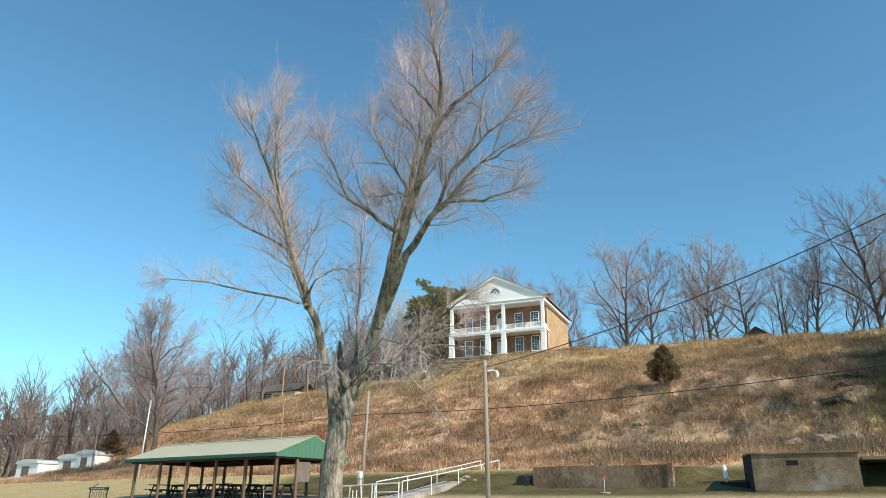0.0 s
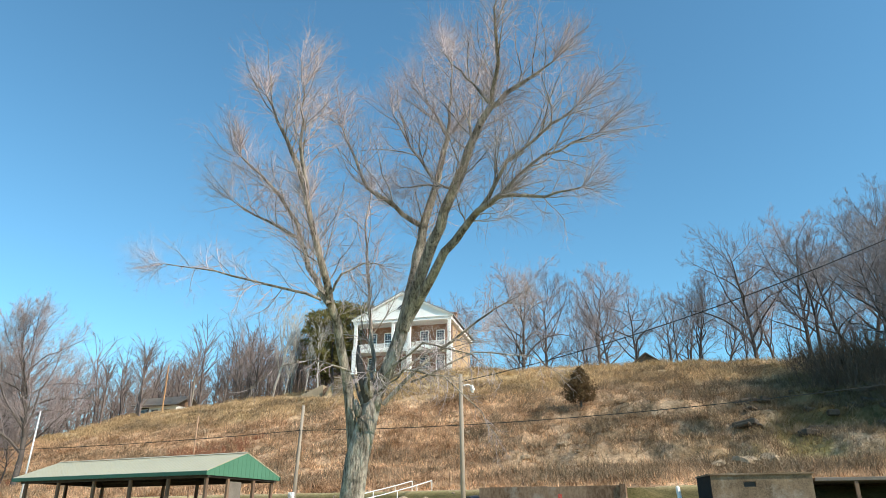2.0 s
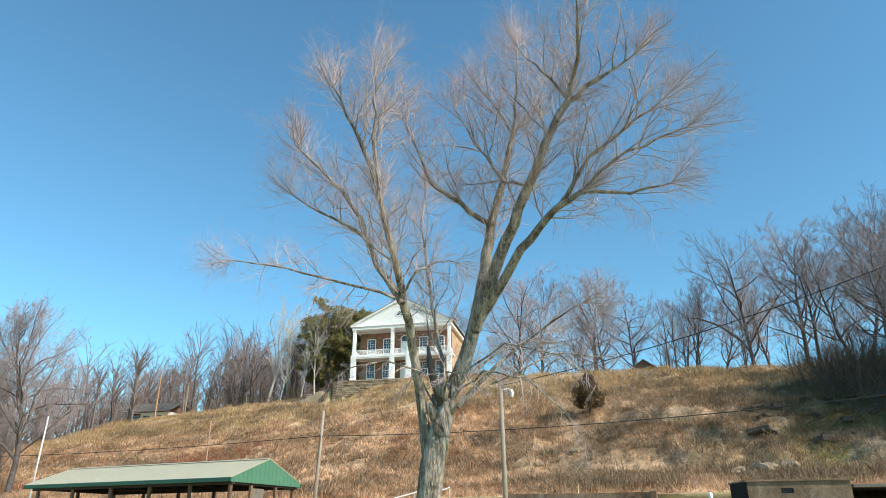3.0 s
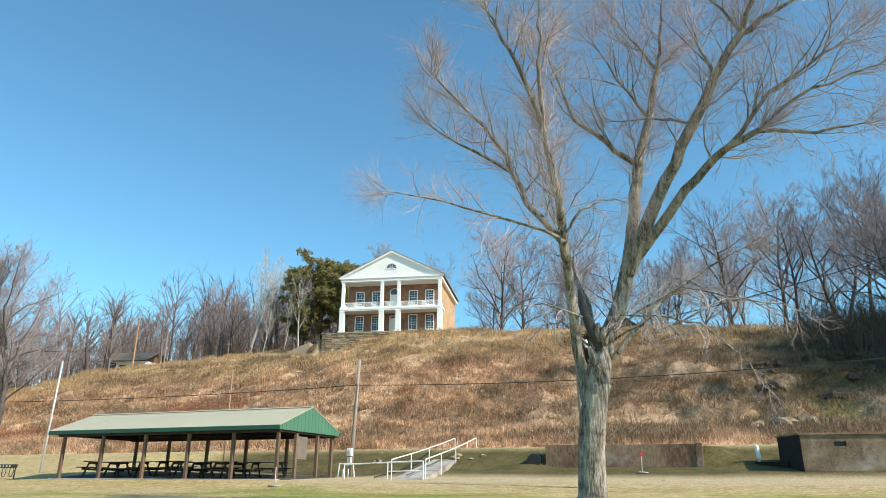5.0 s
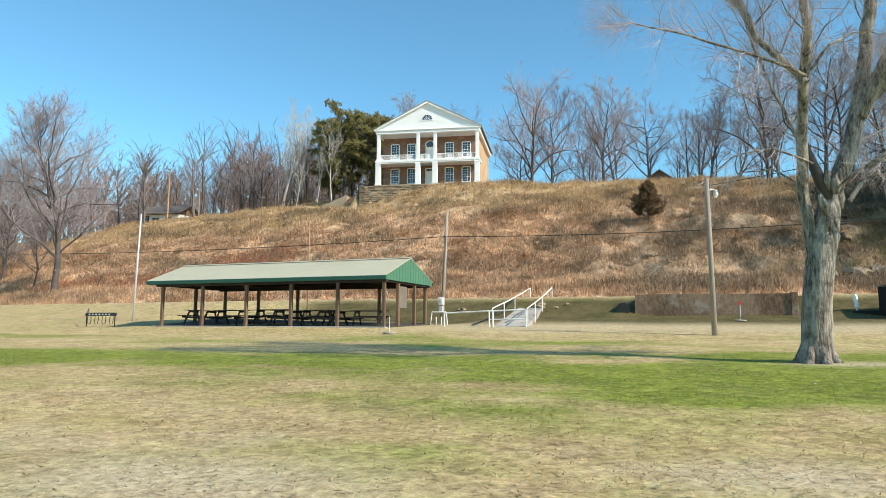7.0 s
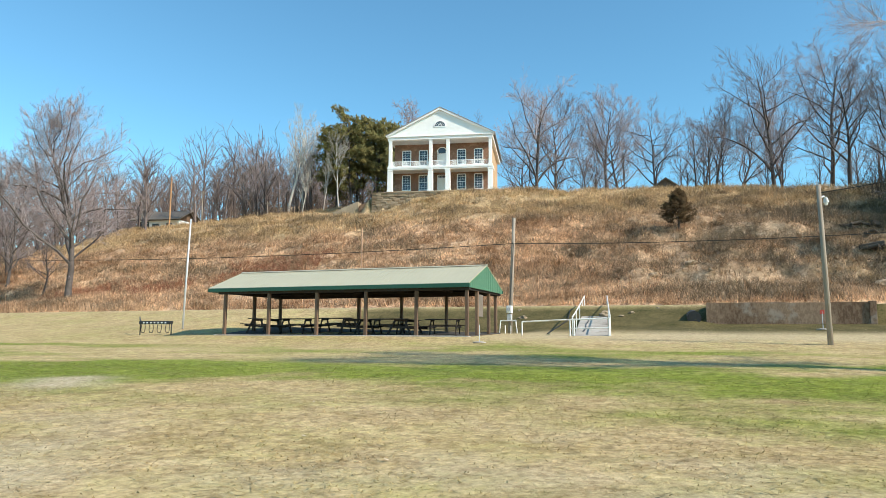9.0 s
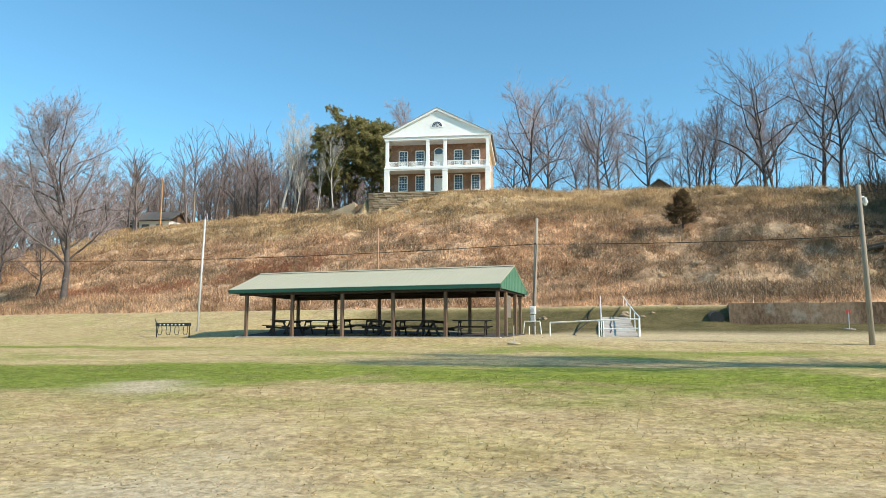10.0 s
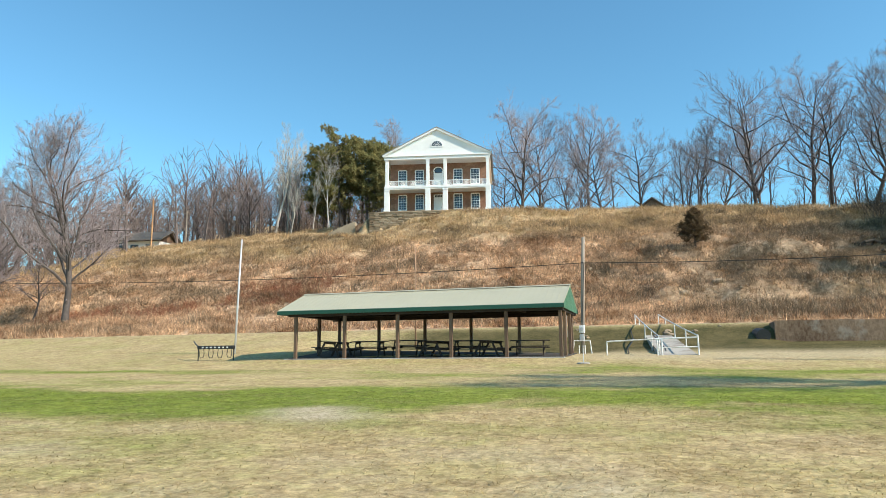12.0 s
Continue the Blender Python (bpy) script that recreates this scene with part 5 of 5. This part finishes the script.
def build_bungalow():
    x, y = -128.5, 112.0
    z = min(land_at(x, y), 22.2)
    b = thing("bungalow", pose(x, y, z - 0.5, 0, 0, 8), "low weathered bungalow with a wide shallow roof", "house")
    H = 2.9
    part("wall", Shape().box(-5.5, 4.2, 0, 6.5, -1.5, H, 0.02), WHITE, b, "pale grey walls")
    for x0, x1 in ((-4.8, -3.2), (-2.2, -0.4), (1.2, 2.6)):
        w = part("window", Shape().box(x0, x1, -0.05, 0.0, 0.9, 2.2, 0.01), GLASS, b)
        part("sill", Shape().box(x0 - 0.1, x1 + 0.1, -0.08, -0.03, 0.78, 0.9, 0.01), WHITE, w)
        part("lintel", Shape().box(x0 - 0.1, x1 + 0.1, -0.08, -0.03, 2.2, 2.32, 0.01), WHITE, w)
    # flat dark sheet in place of the porch's shaded recess
    part("dark_porch", Shape().box(-5.3, -2.9, -0.03, -0.01, 0.1, 2.7, 0.005), DARK_WOOD, b)
    for s, ya in ((1, -1.3), (-1, 7.8)):
        part("roof_slope", Shape().prism([(-6.6, ya, H - 0.1), (-6.6, ya, H + 0.1), (-6.6, 3.25, H + 2.5), (-6.6, 3.25, H + 2.3)][::s], (12.0, 0, 0)), WEATHERED, b)
    part("gable", Shape().prism([(4.1, 0, H), (4.1, 6.5, H), (4.1, 3.25, H + 2.2)], (0.1, 0, 0)), POST_WOOD, b)
    for y0 in (0.6, 3.6):
        part("side_window", Shape().box(4.2, 4.25, y0, y0 + 1.6, 0.9, 2.2, 0.01), GLASS, b)


build_bungalow()


def far_pole(x, y, top, r, mat, label, arm):
    z = land_at(x, y)
    p = thing("street_lamp" if arm else "utility_pole", pose(x, y, z), label, "pole")
    part("shaft", Shape().tube([(0, 0, -0.5), (0, 0, top - z)], [r, r * 0.8], 8), mat, p)
    if arm:
        part("arm", Shape().tube([(0, 0, top - z - 0.1), (0.7, 0, top - z + 0.5), (1.5, 0, top - z + 0.65)], 0.05, 5), GALV, p)
    else:
        part("crossarm", Shape().box(-0.6, 0.6, -0.06, 0.06, top - z - 0.5, top - z - 0.35, 0.01), mat, p)


far_pole(-119.0, 104, 30.8, 0.16, ORANGE_POLE, "new orange-brown wooden pole with a lamp arm", True)
far_pole(-111.2, 104, 27.6, 0.13, POLE_WOOD, "weathered pole on the ridge", False)
far_pole(-96.3, 104, 24.6, 0.08, POLE_WOOD, "short weathered pole on the ridge", False)
far_pole(-111.0, 60, 13.5, 0.14, POLE_WOOD, "weathered utility pole beside the valley road", False)
cable("power_cable", (-111.0, 60, 13.3), (-230.0, 40, 15.0), 1.5, 0.03, "dark overhead cable along the valley road")


def build_shed(x, y, w, d, h, turn, label):
    z = land_at(x, y)
    s = thing("white_shed", pose(x, y, z, 0, 0, turn), label, "shed", "sheds in the valley")
    part("wall", Shape().box(-w / 2, w / 2, 0, d, -0.8, h, 0.02), WHITE, s)
    part("door", Shape().box(-w * 0.25, w * 0.1, -0.04, 0.0, 0, h * 0.8, 0.01), WEATHERED, s)
    part("roof", Shape().prism([(-w / 2 - 0.2, -0.3, h), (w / 2 + 0.2, -0.3, h), (w / 2 - 0.2, -0.3, h + 0.5), (0, -0.3, h + 0.8), (-w / 2 + 0.2, -0.3, h + 0.5)], (0, d + 0.6, 0)), GALV, s)


build_shed(-117, 62, 3.6, 4, 2.3, 20, "small white shed with a curved metal roof")
build_shed(-124, 63, 5.5, 3, 1.8, 10, "low white shed among clutter")
build_shed(-134, 61, 6.5, 4, 2.2, 5, "long white shed in the valley")


# ---- rocks on the hill ----
def build_rock(x, y, size, seed):
    rng = random.Random(seed)
    bm = bmesh.new()
    bmesh.ops.create_icosphere(bm, subdivisions=2, radius=1)
    for v in bm.verts:
        n = noise.noise(v.co * 1.3 + Vector((seed * 3.1, 0, 0)))
        v.co = Vector((v.co.x * size * rng.uniform(0.95, 1.05), v.co.y * size * 0.8, v.co.z * size * 0.5)) * (1 + 0.75 * n)
    me = bpy.data.meshes.new("rock")
    bm.to_mesh(me)
    bm.free()
    me.materials.append(ROCK)
    ob = tagged(new("rock", me), "pale weathered rock lying on the slope", "rock", "rocks on the hillside")
    ob.matrix_basis = pose(x, y, land_at(x, y) + size * 0.12, rng.uniform(-15, 15), rng.uniform(-15, 15), rng.uniform(0, 360))


rng = random.Random(15)
for i, (x, y, s) in enumerate(((-8.6, 51.5, 0.9), (-10.2, 51, 0.6), (-7.0, 52, 0.8), (-9.4, 53.5, 0.7), (-20.7, 52.8, 0.75), (-36.0, 52, 0.5), (-16, 54, 0.5), (-27, 51, 0.4))):
    build_rock(x, y, s, i)
for i in range(34):
    build_rock(rng.uniform(-36, 2), rng.uniform(47, 64), rng.uniform(0.16, 0.5), 20 + i)
for i in range(16):
    build_rock(rng.uniform(-32, -14) if i % 2 else rng.uniform(-32, -23), rng.uniform(36.8, 39.2) if i % 2 == 0 else rng.uniform(46, 50), rng.uniform(0.1, 0.28), 70 + i)


def build_ledges():
    """Bands of dark shale breaking out of the shaded slope."""
    rng = random.Random(77)
    out = Shape()
    for i in range(110):
        band = rng.choice((59.5, 61.5, 63.5, 65.5, 67.5, 69.0))
        x = rng.uniform(-9, 10)
        y = band + rng.gauss(0, 0.35) + 0.12 * x
        z = land_at(x, y)
        w, d, h = rng.uniform(0.3, 1.1), rng.uniform(0.4, 0.9), rng.uniform(0.08, 0.24)
        out.box(-w, w, -d, d, -h, h, 0.07, pose(x, y, z - 0.08, rng.uniform(-22, 22), rng.uniform(-14, 14), rng.uniform(-35, 35)))
    tagged(part("rock_ledge", out, SHALE), "broken bands of dark shale on the slope", "rock ledge", kind="stuff")


build_ledges()


# ---- dry grass, brush and far woods ----
def blades(name, pts, h_lo, h_hi, w, per, lean, seed, mat, label, category, curl=0.5):
    """Tufts of tapering blades at the given places."""
    r = np.random.default_rng(seed)
    n = len(pts)
    base = np.repeat(pts, per, 0) + np.concatenate([r.normal(0, lean * 0.35, (n * per, 2)), np.zeros((n * per, 1))], 1)
    k = len(base)
    h = r.uniform(h_lo, h_hi, k)
    a = r.uniform(0, 2 * np.pi, k)
    tilt = np.abs(r.normal(0, lean, k))
    way = np.stack([np.cos(a) * tilt, np.sin(a) * tilt, np.ones(k)], 1) * h[:, None]
    side = np.stack([-np.sin(a + r.normal(0, 1, k)), np.cos(a), np.zeros(k)], 1) * (w * r.uniform(0.6, 1.4, k))[:, None]
    base[:, 2] -= 0.02
    mid = base + way * 0.55
    tip = base + way + np.stack([np.cos(a), np.sin(a), -np.ones(k) * 0.3], 1) * (curl * tilt * h)[:, None]
    if per > 5 or h_hi < 0.2:
        v, i = np.stack([base - side, base + side, tip], 1).reshape(-1, 3), np.arange(k)[:, None] * 3
        faces = np.concatenate([i, i + 1, i + 2], 1).tolist()
    else:
        v, i = np.stack([base - side, base + side, mid - side * 0.75, mid + side * 0.75, tip], 1).reshape(-1, 3), np.arange(k)[:, None] * 5
        faces = np.concatenate([i, i + 1, i + 3, i + 2], 1).tolist() + np.concatenate([i + 2, i + 3, i + 4], 1).tolist()
    me = bpy.data.meshes.new(name)
    me.from_pydata(v.tolist(), [], faces)
    me.materials.append(mat)
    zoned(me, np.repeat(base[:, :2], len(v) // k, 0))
    tagged(new(name, me), label, category, kind="stuff")


def scatter(n, x0, x1, y0, y1, seed, keep=None):
    r = np.random.default_rng(seed)
    x, y = r.uniform(x0, x1, n), r.uniform(y0, y1, n)
    if keep is not None:
        m = keep(x, y, r)
        x, y = x[m], y[m]
    return np.stack([x, y, land(x, y)], 1)


def on_hill(x, y, r):
    hu, hv = house_local(x, y)
    off_house = ~((hu > -12) & (hu < 11) & (hv > -3.6) & (hv < 24))
    patch = waves(x, y, 3.0) + 0.6 * waves(y, x, 1.1) + r.normal(0, 0.55, len(x)) > -0.45
    thin = (r.random(len(x)) > 0.72 * ease(-36, -20, x) * (1 - ease(78, 86, y)))
    return off_house & patch & thin & (y > edge_line(x) + 5.0)


blades("dry_hill_grass", scatter(100000, -130, 14, 45, 106, 1, on_hill), 0.25, 0.85, 0.026, 6, 0.6, 2, BLADES, "tall tangled dry grass covering the hillside", "dry grass")


def on_scrub(x, y, r):
    return (y > edge_line(x) + 5.2) & (waves(x, y, 1.3) + r.normal(0, 0.6, len(x)) > -0.5)


blades("scrub_grass", scatter(46000, -42, 8, 45, 88, 21, on_scrub), 0.12, 0.5, 0.022, 6, 0.9, 22, BLADES, "low tangled weeds over the rocky slope", "weeds")


def in_clumps(x, y, r):
    hu, hv = house_local(x, y)
    return (y > edge_line(x) + 6.5) & ~((hu > -14) & (hv > -4)) & (fbm(x, y * 1.7, 4.0, 4, 41) + r.normal(0, 0.1, len(x)) > 0.24 - 0.1 * ease(-36, -20, x))


blades("weed_clumps", scatter(60000, -110, 8, 46, 92, 51, in_clumps), 0.25, 0.95, 0.02, 8, 0.85, 52, SHRUB, "dark tangled weeds in clumps on the slope", "weeds")


def on_lawn(x, y, r):
    slab = (x > -45.3) & (x < -31.2) & (y > 26.7) & (y < 32.4)
    way = (x > -29.5) & (x < -25.4) & (y > 30)
    return ~slab & ~way & (y < edge_line(x)) & (np.hypot(x + 34, (y - 8.6) * 1.7) > 0.9)


blades("lawn_grass", scatter(95000, -46, 2, 2.2, 13, 3, on_lawn), 0.008, 0.026, 0.008, 4, 2.6, 4, TURF, "short patchy winter lawn grass", "grass")
blades("lawn_grass_far", scatter(30000, -62, 2, 13, 40, 5, on_lawn), 0.012, 0.03, 0.012, 3, 2.2, 6, TURF, "short dry lawn grass", "grass")


def brush(name, spots, mat, label, h_lo, h_hi, stems, seed):
    """Thickets of thin forking stems."""
    rng = random.Random(seed)
    out = Shape()
    for x, y, z in spots:
        s = rng.uniform(h_lo, h_hi)
        for _ in range(stems):
            d = Vector((rng.gauss(0, 0.45), rng.gauss(0, 0.45), 1))
            p = Vector((x + rng.gauss(0, 0.3 * s), y + rng.gauss(0, 0.3 * s), z - 0.05))
            line = wander(rng, p, d, s * rng.uniform(0.6, 1.1), 2, 0.2, 0.0)
            out.tube(line, [0.016 + 0.004 * s, 0.012 + 0.002 * s, 0.006], 3, False)
            for _ in range(3):
                q = line[1].lerp(line[rng.choice((0, 2))], rng.uniform(0.1, 0.9))
                e = q + side_way(rng, d.normalized(), 0.9) * s * rng.uniform(0.2, 0.45)
                out.tube([q, e], [0.011 + 0.002 * s, 0.005], 3, False)
    tagged(part(name, out, mat), label, "brush", kind="stuff")


def near_line(n, x0, x1, y0, y1, seed, cut=0.0):
    return scatter(n, x0, x1, y0, y1, seed, lambda x, y, r: (waves(x, y, 2.2) + r.normal(0, 0.3, len(x)) > cut) & (y > edge_line(x) + 5.5) & (house_local(x, y)[1] < -4.5)).tolist()


brush("hill_brush", near_line(1300, -95, 8, 52, 90, 11, 0.35), SHRUB, "scrubby dry weeds and brambles on the slope", 0.5, 1.3, 6, 31)
brush("rocky_brush", near_line(1300, -34, 10, 54, 76, 12, 0.0), SHRUB, "grey leafless brambles over the rocky slope", 0.5, 1.2, 6, 32)
brush("russet_brush", scatter(240, -72, -60, 58, 66, 13).tolist(), RED_SHRUB, "russet-brown brambles on the slope", 0.5, 1.2, 7, 33)
brush("sumac_patch", scatter(200, -94, -74, 56.5, 60.5, 14).tolist(), RED_SHRUB, "dark red sumac stalks at the foot of the slope", 0.7, 1.5, 4, 34)
brush("wood_edge_brush", scatter(620, -3, 16, 57, 92, 15, lambda x, y, r: y > 66 - 1.6 * x).tolist() + scatter(260, -62, 20, 108, 130, 16, lambda x, y, r: house_local(x, y)[0] > 11).tolist() + scatter(220, -108, -70, 106, 126, 17).tolist() + scatter(420, -165, -100, 56, 96, 18, lambda x, y, r: (y < 50 - 0.9 * (x + 92)) & ((x > -106) | (y > 69))).tolist(), THICKET, "leafless thicket along the edge of the wood", 2.0, 5.0, 6, 35)


def far_woods(seed, n):
    rng = random.Random(seed)
    out = Shape()
    made = 0
    while made < n:
        a, dist = rng.uniform(1.75, 2.92), rng.uniform(150, 420)
        x, y = -10 + math.cos(a) * dist, math.sin(a) * dist
        if x > -70 - 0.2 * y or y < edge_line(x) + 14:
            continue
        made += 1
        z, h = land_at(x, y), rng.uniform(13, 23)
        trunk = wander(rng, Vector((x, y, z - 0.4)), Vector((0, 0, 1)), h * 0.8, 3, 0.05, 0.1)
        out.tube(trunk, [0.3, 0.24, 0.15, 0.06], 4, False)
        for i in range(26):
            k = rng.randint(1, 2) if i > 5 else 0
            p = trunk[k].lerp(trunk[k + 1], rng.uniform(0.3, 1))
            d = side_way(rng, Vector((0, 0, 1)), rng.uniform(0.4, 0.9))
            e = p + d * h * rng.uniform(0.18, 0.38)
            out.tube([p, e], [0.1, 0.035], 3, False)
            for _ in range(3):
                q = p.lerp(e, rng.uniform(0.35, 1))
                out.tube([q, q + side_way(rng, d, 0.7) * h * rng.uniform(0.07, 0.15)], [0.05, 0.025], 3, False)
    tagged(part("far_woods", out, FAR_WOOD), "leafless brown woods on the far slopes", "woods", kind="stuff")


far_woods(40, 600)


# ---- last small things ----
hose = thing("drain_hose", pose(0, 0, 0), "black drain hose lying down the bank", "hose")
part("hose_run", Shape().tube([(-28.6, 40.6, land_at(-28.6, 40.6) + 0.05), (-28.9, 38.5, land_at(-28.9, 38.5) + 0.05), (-28.7, 36.5, land_at(-28.7, 36.5) + 0.05), (-28.95, 34.0, land_at(-28.95, 34.0) + 0.05), (-28.8, 31.5, land_at(-28.8, 31.5) + 0.05)], 0.028, 6), BLACK, hose)
crack = Shape()
pts = [(-28.05 + 0.04 * math.sin(i * 1.9) + i * 0.085, 42.6 - i * 0.93, 0.1 + 1.93 * ((42.6 - i * 0.93) - 30.4) / 12.8 + 0.012) for i in range(13)]
crack.tube(pts, 0.025, 4)
tagged(part("ramp_cable", crack, BLACK), "black cable lying along the ramp", "cable")
rng = random.Random(91)
for i in range(18):
    x, y = rng.uniform(-40, -2), rng.uniform(3.5, 12)
    lf = thing("fallen_leaf", pose(x, y, land_at(x, y) + 0.02, rng.uniform(-25, 25), rng.uniform(-25, 25), rng.uniform(0, 360)) @ Matrix.Scale(0.55, 4), "pale dry leaf lying on the lawn", "leaf", "leaves on the lawn")
    part("blade", Shape().prism([(-0.05, 0, 0), (-0.02, -0.035, 0.008), (0.03, -0.03, 0.004), (0.06, 0, 0.012), (0.03, 0.03, 0.0), (-0.02, 0.035, 0.01)], (0, 0, 0.002)), LEAF, lf)
